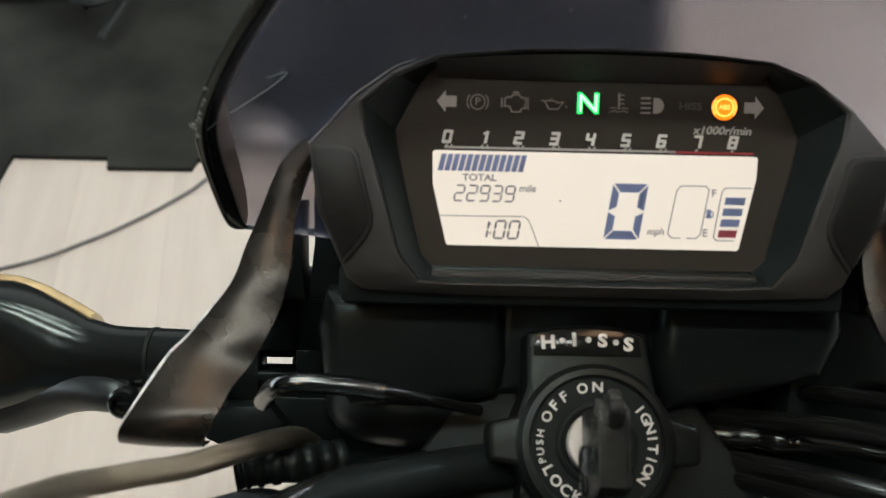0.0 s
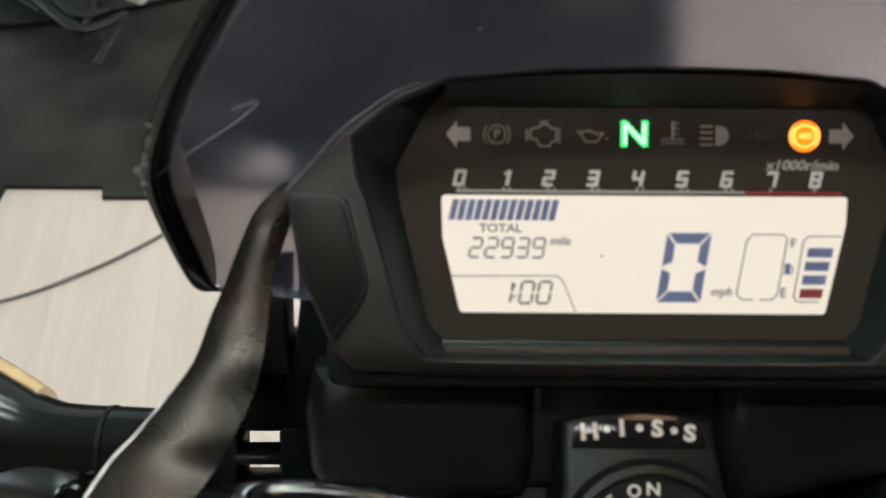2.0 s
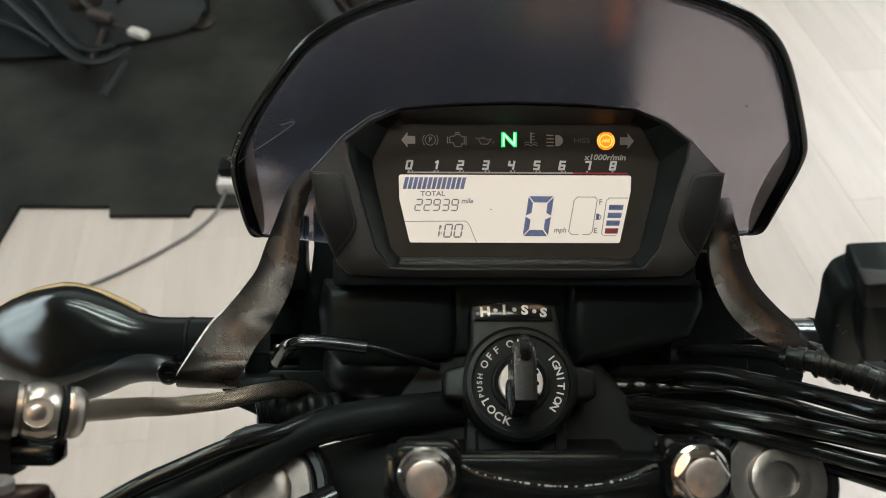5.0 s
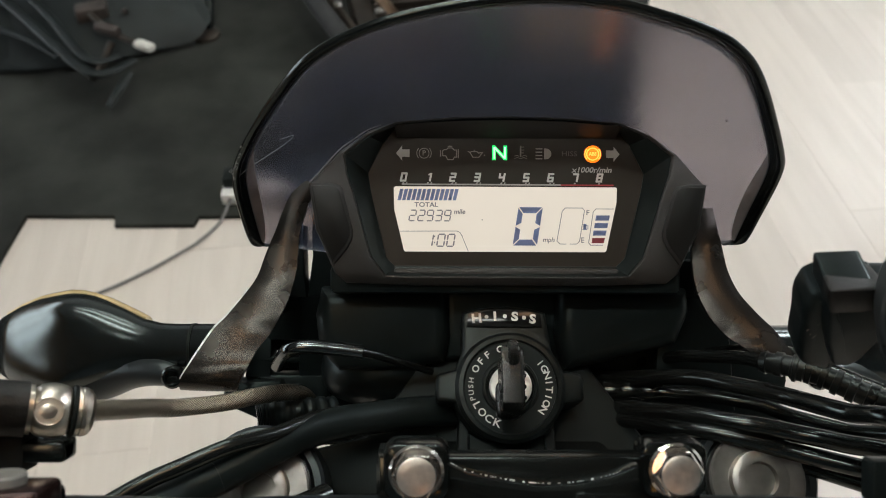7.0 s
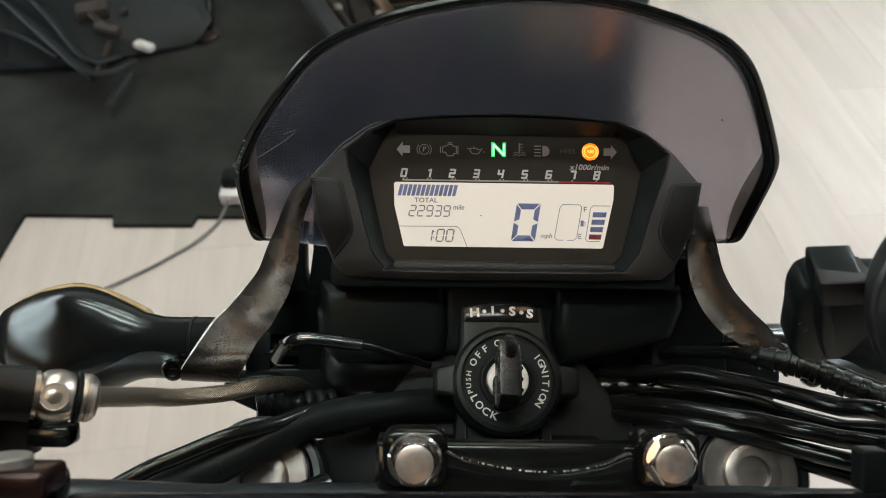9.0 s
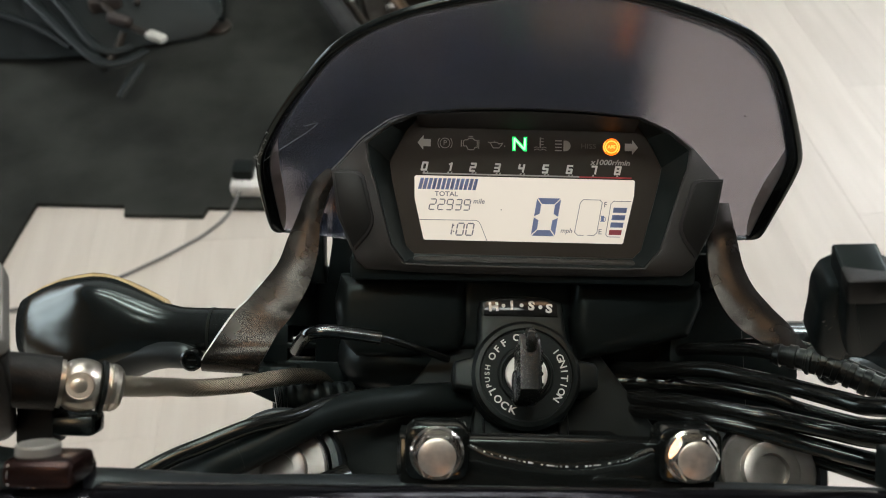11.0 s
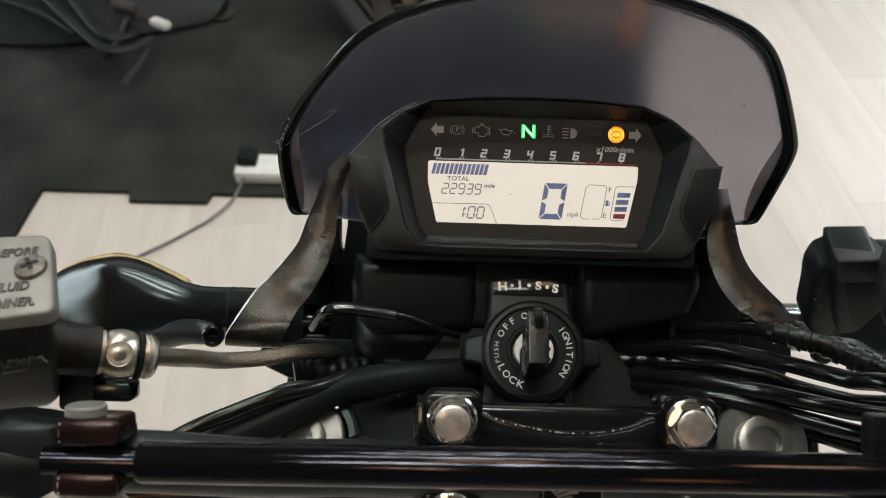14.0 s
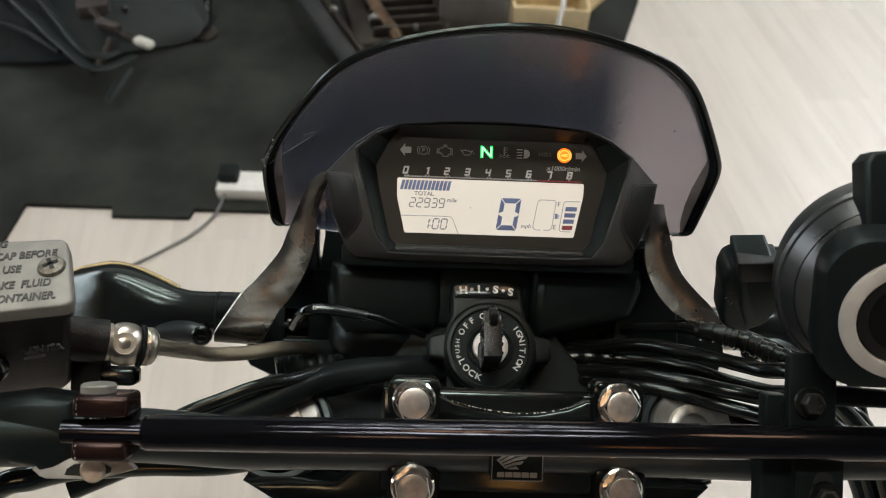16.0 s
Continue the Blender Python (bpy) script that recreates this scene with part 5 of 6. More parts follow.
part("body", loft([ring_below(-0.006, 1.1050), ring_below(-0.0014, 1.1050), ring_below(-0.0010, 1.1040), ring_below(-0.0010, 1.1005), ring_below(-0.0030, 1.0985), ring_below(-0.0032, 1.0800), ring_below(-0.0034, 1.0580), ring_below(-0.0042, 1.0490), ring_below(-0.0066, 1.0430), ring_below(-0.0110, 1.0400)], True, True, True), CAST, res, "worn black cast body", angle=40)
part("screw", lathe([(0.0054, -0.001), (0.0054, 0.0006), (0.0048, 0.0015), (0.0032, 0.0021), (0.001, 0.0022)], 28, (-0.0106, 0.0202, 0)), SCREW, res, "worn cross-head screw", TOPF)
cross_slot = flat([rounded(-0.0030, -0.0008, 0.0030, 0.0008, 0.0004), rounded(-0.0008, -0.0030, 0.0008, 0.0030, 0.0004)], 0.0022, 0.0006)
cross_slot.transform(Matrix.Translation((-0.0106, 0.0202, 0)) @ pose(0, 0, 0, 0, 0, 24))
# Cross recess drawn as a flat black mark, its shade in the colour.
part("screw_slot", cross_slot, DOT, res, "", TOPF)
for text, x, y in (("NG", -0.0294, 0.0347), ("CAP BEFORE", -0.0096, 0.0277), ("USE", -0.0220, 0.0204), ("RAKE  FLUID", -0.0096, 0.0121), ("CONTAINER.", -0.0067, 0.0052)):
    part("stamped_line", letters(text, 0.0052, (x, y), 0.0001, align="RIGHT", bold=0.00012, depth=0.0006, wide=0.80), INK_DARK, res, "", TOPF)
rear = pose(-0.1757, -0.1530, 1.1015, 0, 0, 9.5) @ pose(0, 0, 0, 90, 0, 0)   # rear wall of the body, facing the rider
part("sight_glass", lathe([(0.0130, -0.004), (0.0130, 0.0016), (0.0120, 0.0026), (0.0108, 0.0020), (0.0102, 0.0004), (0.001, 0.0004)], 40, (-0.0454, -0.0275, 0)), GLOSS, res, "round sight glass", rear)
mark = flat([[(-0.0252, -0.0254), (-0.0168, -0.0246), (-0.0168, -0.0240), (-0.0252, -0.0248)]], 0.0012, 0.0012)
part("level_mark", letters("LOWER", 0.0052, (-0.0164, -0.0199), 0.0012, wide=0.86, depth=0.0012, bm=mark, turn=3), INK_LOW, res, "", rear)
BANJO, ALONG = Vector((-0.169, -0.138, 1.0604)), Vector((0.86, 0.20, -0.42)).normalized()
part("cylinder", tube([BANJO - ALONG * 0.030, BANJO - ALONG * 0.0078], 0.0096, 28, smooth=False), CAST, res, "black master cylinder")
part("lever_perch", block((0.020, 0.0075, 0.012), (-0.1745, -0.1018, 0.104), 0.0015), SATIN, res, "", DASH)
part("tab_arm", block((0.014, 0.030, 0.014), (-0.1850, -0.0945, 0.104), 0.0025), PLASTIC_SOFT, res, "", DASH)
part("lever_tab", block((0.022, 0.006, 0.008), (-0.1755, -0.1020, 0.105), 0.0012), SATIN, res, "", DASH)

hose = thing("brake_hose", BANJO, "braided steel brake hose with a banjo fitting", "brake hose", BIKE)
part("banjo", lathe([(0.0060, -0.0064), (0.0076, -0.0058), (0.0088, -0.0042), (0.0094, -0.002), (0.0096, 0), (0.0094, 0.002), (0.0089, 0.0040), (0.0080, 0.0056), (0.0064, 0.0062)], 40, BANJO, ALONG), STEEL, hose, "polished steel banjo")
FACING = Vector((0.34, -0.53, 0.78)).normalized()
part("banjo_bolt", lathe([(0.0050, 0.002), (0.0050, 0.0088), (0.0046, 0.0094), (0.0044, 0.0092), (0.0012, 0.0092)], 30, BANJO, FACING), BRUSHED, hose, "brushed round bolt face", angle=20)
part("washer", lathe([(0.0085, -0.0080), (0.0085, -0.0062)], 32, BANJO, ALONG), STEEL, hose, "bright sealing washer")
part("washer", lathe([(0.0090, 0.0060), (0.0094, 0.0064), (0.0094, 0.0074), (0.0090, 0.0078)], 32, BANJO, ALONG), PLASTIC_DARK, hose, "black sealing ring")
part("ferrule", lathe([(0.0080, 0.0074), (0.0086, 0.0078), (0.0087, 0.0088), (0.0083, 0.0091), (0.0087, 0.0096), (0.0086, 0.0108), (0.0078, 0.0124), (0.0064, 0.0135), (0.0048, 0.0139)], 40, BANJO, ALONG), STEEL, hose, "polished ribbed ferrule", angle=20)
HOSE = [(-0.1600, -0.0878, 0.1060), (-0.1578, -0.0897, 0.0950), (-0.1555, -0.0927, 0.0790), (-0.1530, -0.0963, 0.0580), (-0.1480, -0.0993, 0.0430), (-0.1390, -0.1000, 0.0340), (-0.1280, -0.0995, 0.0285), (-0.1170, -0.0983, 0.0200), (-0.1075, -0.0996, 0.0023), (-0.1012, -0.1032, -0.0145), (-0.0975, -0.1110, -0.0300)]


def braided(points, r, segs=20, n=10):
    bm = tube(points, r, segs, n)
    uv = bm.loops.layers.uv.new("UVMap")
    bm.verts.index_update()
    for f in bm.faces:
        for l in f.loops:
            ring, k = divmod(l.vert.index, segs)
            if k == 0 and any(o.vert.index % segs == segs - 1 for o in f.loops):
                k = segs
            l[uv].uv = (ring * 0.55, k * 0.5)
    return bm


part("braid", braided(HOSE, 0.0039), BRAID, hose, "woven steel braid", DASH)

# ---- wiring and cables ----
def cable(name, points, r, label, mat=RUBBER, category="cable", fr=DASH, extra=None):
    base = points[len(points) // 2]
    t = thing(name, base, label, category, BIKE, fr)
    part("sheath", tube(points, r, 14, 8), mat, t, "", fr)
    return t


LOOM = [(-0.20, -0.155, 0.09), (-0.175, -0.1455, 0.078), (-0.1500, -0.1365, 0.066), (-0.1385, -0.1322, 0.055), (-0.1215, -0.1255, 0.044), (-0.1055, -0.1181, 0.034), (-0.0905, -0.1135, 0.022), (-0.0706, -0.1112, 0.010), (-0.0364, -0.1107, -0.008), (-0.0079, -0.1122, -0.020)]
loom = cable("wiring_loom", LOOM, 0.0078, "thick black taped wiring loom", COWLBLACK, "wiring loom")
loom_line = spline(LOOM, 12)
part("tape", tube(loom_line[44:66], 0.0079, 16, smooth=False), COWLBLACK, loom, "black tape wrap", DASH)
cable("clutch_cable", [(-0.20, -0.146, 0.10), (-0.175, -0.1365, 0.084), (-0.1521, -0.1250, 0.068), (-0.1396, -0.1204, 0.060), (-0.1217, -0.1142, 0.050), (-0.1047, -0.1119, 0.038), (-0.0905, -0.1086, 0.022), (-0.0743, -0.1075, 0.008), (-0.055, -0.109, -0.01)], 0.0035, "thin black control cable beside the loom")
guide = cable("cable_guide", [(-0.1115, -0.0880, -0.006), (-0.1070, -0.0818, 0.005), (-0.1026, -0.0780, 0.012), (-0.0949, -0.0762, 0.014), (-0.0818, -0.0771, 0.013), (-0.0682, -0.0790, 0.012)], 0.0034, "bent glossy black pipe guiding a cable", PIPE, "cable guide")
part("inner_cable", tube([(-0.0690, -0.0789, 0.012), (-0.0600, -0.0815, 0.007), (-0.0480, -0.0865, -0.002), (-0.0360, -0.0920, -0.014)], 0.0021, 12), RUBBER, guide, "thin black cable leaving the guide", DASH)
cable("lower_hose", [(-0.26, -0.180, 0.10), (-0.222, -0.1515, 0.11), (-0.2065, -0.1465, 0.11), (-0.1890, -0.1420, 0.11), (-0.160, -0.1405, 0.105), (-0.12, -0.142, 0.09), (-0.08, -0.135, 0.05)], 0.0055, "black hose below the handlebar", category="hose")
for pts, r in (([(0.040, -0.099, -0.055), (0.0639, -0.0972, -0.030), (0.0858, -0.0929, -0.004), (0.0957, -0.0918, 0.008), (0.1048, -0.0927, 0.020), (0.1140, -0.0935, 0.030), (0.1224, -0.0948, 0.040), (0.1283, -0.0955, 0.054), (0.1342, -0.0962, 0.066), (0.1500, -0.0990, 0.090)], 0.0040),
               ([(0.0330, -0.1060, -0.043), (0.0501, -0.1054, -0.035), (0.0664, -0.1036, -0.028), (0.0819, -0.1030, -0.020), (0.1032, -0.1038, -0.014), (0.1160, -0.1052, -0.010), (0.1278, -0.1070, -0.004), (0.1384, -0.1105, 0.004), (0.1568, -0.1135, 0.022), (0.1800, -0.1150, 0.050)], 0.0036),
               ([(0.0500, -0.1150, -0.040), (0.0616, -0.1113, -0.020), (0.0822, -0.1079, 0.008), (0.1035, -0.1091, 0.024), (0.1149, -0.1102, 0.028), (0.1265, -0.1121, 0.031), (0.1369, -0.1135, 0.036), (0.1455, -0.1143, 0.044), (0.1563, -0.1144, 0.055), (0.1800, -0.1180, 0.075)], 0.0042),
               ([(0.0500, -0.1190, -0.035), (0.0678, -0.1158, -0.010), (0.0837, -0.1146, 0.012), (0.0944, -0.1147, 0.020), (0.1035, -0.1159, 0.024), (0.1153, -0.1183, 0.027), (0.1270, -0.1209, 0.030), (0.1476, -0.1246, 0.040), (0.1591, -0.1258, 0.050), (0.1800, -0.1290, 0.065)], 0.0042),
               ([(0.0700, -0.1290, -0.050), (0.0878, -0.1262, -0.030), (0.1069, -0.1247, 0.000), (0.1215, -0.1265, 0.012), (0.1358, -0.1292, 0.022), (0.1507, -0.1323, 0.034), (0.1620, -0.1344, 0.045), (0.1800, -0.1380, 0.060)], 0.0040),
               ([(0.0700, -0.0960, -0.070), (0.0841, -0.0917, -0.050), (0.0905, -0.0848, -0.020), (0.0990, -0.0823, -0.002), (0.1082, -0.0803, 0.018), (0.1130, -0.0802, 0.033)], 0.0032),
               ([(0.1000, -0.0890, -0.050), (0.1138, -0.0824, -0.020), (0.1241, -0.0790, -0.002), (0.1342, -0.0790, 0.010), (0.1464, -0.0842, 0.024), (0.1645, -0.0922, 0.040), (0.1850, -0.1000, 0.055)], 0.0030)):
    pts = pts + [(0.205, pts[-1][1] - 0.05, pts[-1][2] - 0.01)] if pts[-1][0] > 0.14 else pts
    cable("control_cable", pts, r, "glossy black control cable curving to the bar")
tie = thing("cable_tie", (0.0664, -0.1036, -0.028), "wrinkled black tape round a cable", "tape", BIKE, DASH)
part("band", tube([(0.0400, -0.1057, -0.040), (0.0501, -0.1054, -0.035), (0.0664, -0.1036, -0.028), (0.0819, -0.1030, -0.020)], lambda q: 0.0042 + 0.0007 * abs(math.sin(9 * q)) + 0.0004 * math.sin(31 * q), 16, 12), RUBBER, tie, "", DASH)
part("loose_end", block((0.006, 0.0012, 0.004), (0.0790, -0.1000, -0.0165), 0.0004, pose(0, 0, 0, 0, 0, 25)), RUBBER, tie, "", DASH)
gaiter = thing("cable_gaiter", (0.132, -0.0835, 0.046), "ribbed black rubber cable gaiter", "cable gaiter", BIKE, DASH)
part("boot", tube([(0.1118, -0.0801, 0.032), (0.1223, -0.0811, 0.040), (0.1320, -0.0838, 0.046), (0.1413, -0.0880, 0.052), (0.1533, -0.0932, 0.060), (0.1700, -0.0990, 0.070)],
                  lambda q: 0.0048 + 0.0006 * q + (0.0006 if math.sin(q * 62) > 0.1 else -0.0003) - 0.0012 * max(0, 0.05 - q) * 20 + (0.0009 if 0.22 < q < 0.30 else 0), 20, 60), BOOT, gaiter, "", DASH, angle=30)
fins = thing("rubber_boot", (-0.115, -0.1122, -0.005), "short ribbed black rubber boot under the hose", "cable boot", BIKE, DASH)
part("boot", tube([(-0.121, -0.1130, -0.004), (-0.1171, -0.1124, -0.005), (-0.1013, -0.1112, -0.010), (-0.085, -0.112, -0.02)], lambda q: 0.0058 + (0.0009 if math.sin(q * 60) > 0 else 0.0), 18, 24), COWLBLACK, fins, "", DASH, angle=60)

# ---- switch box, bracket and round pod on the crossbar ----
sw = thing("switch_box", (0.098, -0.055, 0.11), "black plastic switch box with moulded ribs", "switch", BIKE, DASH)
SWITCH = pose(0.0035, 0, 0)
UPRIGHT = SWITCH @ Matrix(((1, 0, 0, 0), (0, 0, -1, 0), (0, 1, 0, 0), (0, 0, 0, 1)))   # outlines across the bike, depth towards the rider
SW_SIDE = [(0.0965, 1.0985), (0.0922, 1.0948), (0.0918, 1.0877), (0.0930, 1.0820), (0.0946, 1.0769), (0.0962, 1.0700), (0.0974, 1.0640), (0.0992, 1.0575), (0.1026, 1.0535), (0.1120, 1.0500), (0.1200, 1.0560), (0.1220, 1.0750), (0.1150, 1.0980)]
part("shell", prism(bent(SW_SIDE, 0.0016, 3), 0.100, 0.1150, 0.0045, segs=4), COWLBLACK, sw, "", UPRIGHT, angle=50)
FRONT = [(0.0910, 1.1070), (0.1065, 1.1080), (0.1175, 1.0810), (0.1150, 1.0690), (0.1120, 1.0655), (0.1065, 1.0660), (0.0999, 1.0800)]
part("front_block", prism(bent(FRONT, 0.0016, 3), 0.104, 0.1226, 0.0014, segs=3), COWLBLACK, sw, "", UPRIGHT, angle=40)
LID = bent([(0.0890, -0.1236, 1.1098), (0.1068, -0.1228, 1.1098), (0.1099, -0.1160, 1.1077), (0.1098, -0.1065, 1.1048), (0.0950, -0.1084, 1.1052), (0.0915, -0.1116, 1.1062)], 0.0020, 3)
LID_MID = Vector((0.1005, -0.1150, 1.1070))


def lid_ring(shrink, drop):
    return [LID_MID + (Vector(p) - LID_MID) * (1 - shrink) + Vector((0.35 * drop, 0, -drop)) for p in LID]


part("top_block", loft([lid_ring(0.06, 0.012), lid_ring(0.0, 0.009), lid_ring(0.0, 0.0016), lid_ring(0.03, 0.0005), lid_ring(0.10, 0.0)], cap_first=True, cap_last=True), PLASTIC_SOFT, sw, "", SWITCH, angle=40)
part("rear_block", block((0.020, 0.018, 0.026), (0.1235, -0.1010, 1.0780), 0.004, segs=3), COWLBLACK, sw, "", SWITCH)
for k in range(9):
    row = k // 3
    x, z = 0.0945 + 0.0014 * (k % 3) + 0.0009 * row, 1.0915 - 0.0016 * (k % 3) - 0.0078 * row
    part("scratch", flat(stroke([(x, z), (x + 0.0008, z + 0.0012 + 0.0006 * row)], 0.0004), 0.1135 + 0.0004 * (k % 3), 0.0014), INK_FAINT, sw, "", UPRIGHT)
arm = thing("accessory_bracket", (0.126, -0.105, 0.13), "flat black accessory bracket bolted to the crossbar", "bracket", BIKE, DASH)
part("plate", prism(rounded(0.1094, -0.1085, 0.1288, -0.0780, 0.002), 0.1450, 0.1500, 0.001), COWLBLACK, arm, "", DASH)
low = part("lower_plate", prism([(0.1138, -0.150), (0.1339, -0.150), (0.1339, -0.1190), (0.1138, -0.1190)], 0.1430, 0.1480, 0.001), COWLBLACK, arm, "", DASH)
part("back_plate", prism(rounded(0.1012, -0.150, 0.1148, -0.1190, 0.0015), 0.1350, 0.1440, 0.001), COWLBLACK, arm, "", DASH)
part("link", block((0.018, 0.020, 0.008), (0.120, -0.1115, 0.1435), 0.002), COWLBLACK, arm, "", DASH)
part("side_box", prism(rounded(0.1020, -0.1090, 0.1110, -0.0955, 0.0015), 0.1380, 0.1450, 0.001), COWLBLACK, arm, "", DASH)
part("side_arm", tube([(0.1285, -0.0962, 0.138), (0.1420, -0.0965, 0.139), (0.1600, -0.0972, 0.140), (0.2000, -0.1000, 0.142)], lambda q: 0.0046 - 0.0012 * q, 16), COWLBLACK, arm, "", DASH)
# Slot not cut; a flat black plate stands for its shaded inside.
part("slot", flat([rounded(0.1210, -0.1375, 0.1292, -0.1258, 0.0038)], 0.1482), DOT, low, "flat black shape drawn for the shaded slot", DASH)
for c, w in (((0.1174, -0.0974), 0.150), ((0.1255, -0.1360), 0.148)):
    b = part("bolt", lathe([(0.0062, 0), (0.0066, 0.0008), (0.0062, 0.0018), (0.0050, 0.0020)], 28, (*c, w)), BOOT, arm, "black washer and bolt", DASH)
    part("bolt_head", lathe([(0.0046, 0.002), (0.0046, 0.0050), (0.0038, 0.0056), (0.0028, 0.0056), (0.0026, 0.0044), (0.0005, 0.0044)], 6, (*c, w)), CAST, b, "", DASH)

pod = thing("accessory_pod", (0.1367, -0.0458, 0.14), "round black accessory pod with a pale metal ring", "accessory pod", BIKE, DASH)
PA = Vector((-0.009, -0.015, 0.035)).normalized()
PC = Vector((0.1465, -0.0470, 0.150))
part("body", lathe([(0.030, -0.02), (0.041, -0.008), (0.0425, 0.0), (0.0425, 0.006), (0.0415, 0.0075), (0.0405, 0.0078), (0.0365, 0.014), (0.0360, 0.0138), (0.0350, 0.0152), (0.027, 0.022)], 64, PC, PA), PODSHELL, pod, "satin black round body", DASH, angle=25)
side_axis = (Vector((1, 0.12, 0)) - PA * PA.dot(Vector((1, 0.12, 0)))).normalized()
turn = Matrix((side_axis, PA.cross(side_axis), PA)).transposed().to_4x4()
podface = DASH @ Matrix.Translation(PC + PA * 0.020) @ turn
part("front_plate", prism(rounded(-0.031, -0.031, 0.031, 0.031, 0.017, 8), 0.0, 0.016, 0.004), COWLBLACK, pod, "black rounded square front", podface)
part("ring", lathe([(0.0245, 0.015), (0.0245, 0.0178), (0.0238, 0.0182), (0.0192, 0.0182), (0.0187, 0.0176), (0.0187, 0.015)], 56, caps=False), material("pale brushed ring", (0.6, 0.57, 0.53), 0.45, metal=0.3, spread=0.1, spread_scale=80), pod, "pale brushed metal ring", podface)
part("knob", lathe([(0.0186, 0.0160), (0.0180, 0.0172), (0.011, 0.0150), (0.0085, 0.0125), (0.002, 0.0125)], 48), PLASTIC_SOFT, pod, "", podface)
FIN = [(0.1231, -0.0029), (0.1262, 0.0008), (0.1416, 0.0026), (0.1470, -0.020), (0.1428, -0.0358), (0.1262, -0.0328), (0.1245, -0.0259)]
part("side_lever", prism(FIN, 0.166, 0.176, 0.002, segs=3), COWLBLACK, pod, "black fin-shaped lever", DASH)

# ---- things standing on the mat ----
MATZ = 0.012


def mats():
    m = thing("floor_mat", (-1.2, 2.2, 0.0), "dark interlocking rubber floor mat", "floor mat", kind="structure")
    edge = [(-3.55, 0.25), (-0.97, 0.25), (-0.963, 0.62), (-0.946, 0.90), (-0.938, 1.0075), (-0.742, 1.0075), (-0.735, 0.979), (-0.562, 0.981), (-0.555, 1.0085), (-0.2, 1.0125), (0.44, 1.02), (0.48, 1.35), (0.57, 1.80), (0.655, 2.05), (0.84, 2.6), (0.84, 4.55), (-3.55, 4.55)]
    part("tile", prism(edge, 0.0005, MATZ, 0.002), MAT, m, "", smooth=False)


mats()

strip = thing("extension_lead", (-0.40, 1.075, MATZ), "white extension socket strip lying on the mat", "extension lead")
part("case", block((0.12, 0.068, 0.034), (-0.448, 1.075, MATZ + 0.017), 0.006), WHITEPLASTIC, strip)
part("plug", block((0.045, 0.045, 0.03), (-0.482, 1.085, MATZ + 0.045), 0.006), PLASTIC_DARK, strip, "black plug")
lead = thing("power_cable", (-0.6, 0.88, 0.004), "grey cable lying across the floor", "cable")
part("sheath", tube([(-0.48, 1.075, MATZ + 0.04), (-0.487, 1.045, MATZ + 0.02), (-0.507, 0.995, 0.006), (-0.545, 0.935, 0.004), (-0.5871, 0.8926, 0.004), (-0.638, 0.848, 0.004), (-0.72, 0.79, 0.004), (-0.86, 0.72, 0.004), (-1.2, 0.62, 0.004 + MATZ)], 0.0036, 10), material("grey cable", (0.16, 0.155, 0.15), 0.6), lead)

# dark bodywork of a parked machine
body = thing("parked_scooter", (-1.1, 1.75, MATZ), "black parked scooter with glossy lower bodywork", "scooter")
rows = []
for k in range(13):
    s = k / 12
    cx, cy = -1.42 + 0.62 * s, 1.58 - 0.08 * math.sin(math.pi * s) + 0.06 * s
    hgt = 0.34 * (1 - 0.72 * s ** 2)
    wid = 0.30 * (1 - 0.72 * s ** 2)
    rows.append([(cx - 0.15 * math.sin(u), cy + 0.30 - wid * math.cos(u) - 0.3 + wid, MATZ + 0.012 + hgt * (0.5 - 0.5 * math.cos(u)) * 0.9 + 0.006 * math.sin(6 * u + 3 * s)) for u in [math.pi * 2 * j / 24 for j in range(24)]])
part("belly_panel", loft(rows, True, True, True), FABRIC, body, "black glossy lower panel")
for line, r in (([(-1.34, 1.84, 0.13), (-1.166, 1.690, 0.12), (-0.985, 1.510, 0.105), (-0.890, 1.430, 0.095), (-0.840, 1.440, 0.09), (-0.800, 1.500, 0.085)], 0.017), ([(-1.20, 1.80, 0.14), (-1.05, 1.640, 0.125), (-0.935, 1.500, 0.11), (-0.880, 1.470, 0.10), (-0.835, 1.500, 0.095)], 0.014),
                ([(-1.24, 1.640, 0.10), (-1.10, 1.580, 0.095), (-0.99, 1.500, 0.09)], 0.013), ([(-0.835, 1.35, 0.05), (-0.815, 1.40, 0.07), (-0.80, 1.45, 0.08)], 0.012)):
    part("fold", tube(line, lambda q: r * (0.55 + 0.45 * math.sin(math.pi * (0.15 + 0.7 * q))), 14, 10, squash=0.5), FABRIC, body)
part("foot_peg", block((0.062, 0.030, 0.022), (-0.789, 1.560, 0.088), 0.010, pose(0, 0, 0, 0, 0, -28)), material("pale worn peg", (0.62, 0.60, 0.55), 0.4, metal=0.2, spread=0.2, spread_scale=60), body, "pale worn foot peg")
part("peg_arm", tube([(-0.95, 1.66, 0.12), (-0.88, 1.60, 0.10), (-0.80, 1.565, 0.088)], 0.009, 10), DARKMETAL, body)
for size, at, mat, turn_z in (((0.085, 0.055, 0.05), (-0.955, 1.690, 0.105), DULLBROWN, 20), ((0.075, 0.030, 0.03), (-0.890, 1.600, 0.110), DULLBROWN, -22), ((0.020, 0.022, 0.02), (-0.868, 1.690, 0.110), DULLBROWN, 10)):
    part("engine_part", block(size, at, 0.012, pose(0, 0, 0, 0, 0, turn_z)), mat, body, "dull brown engine part")
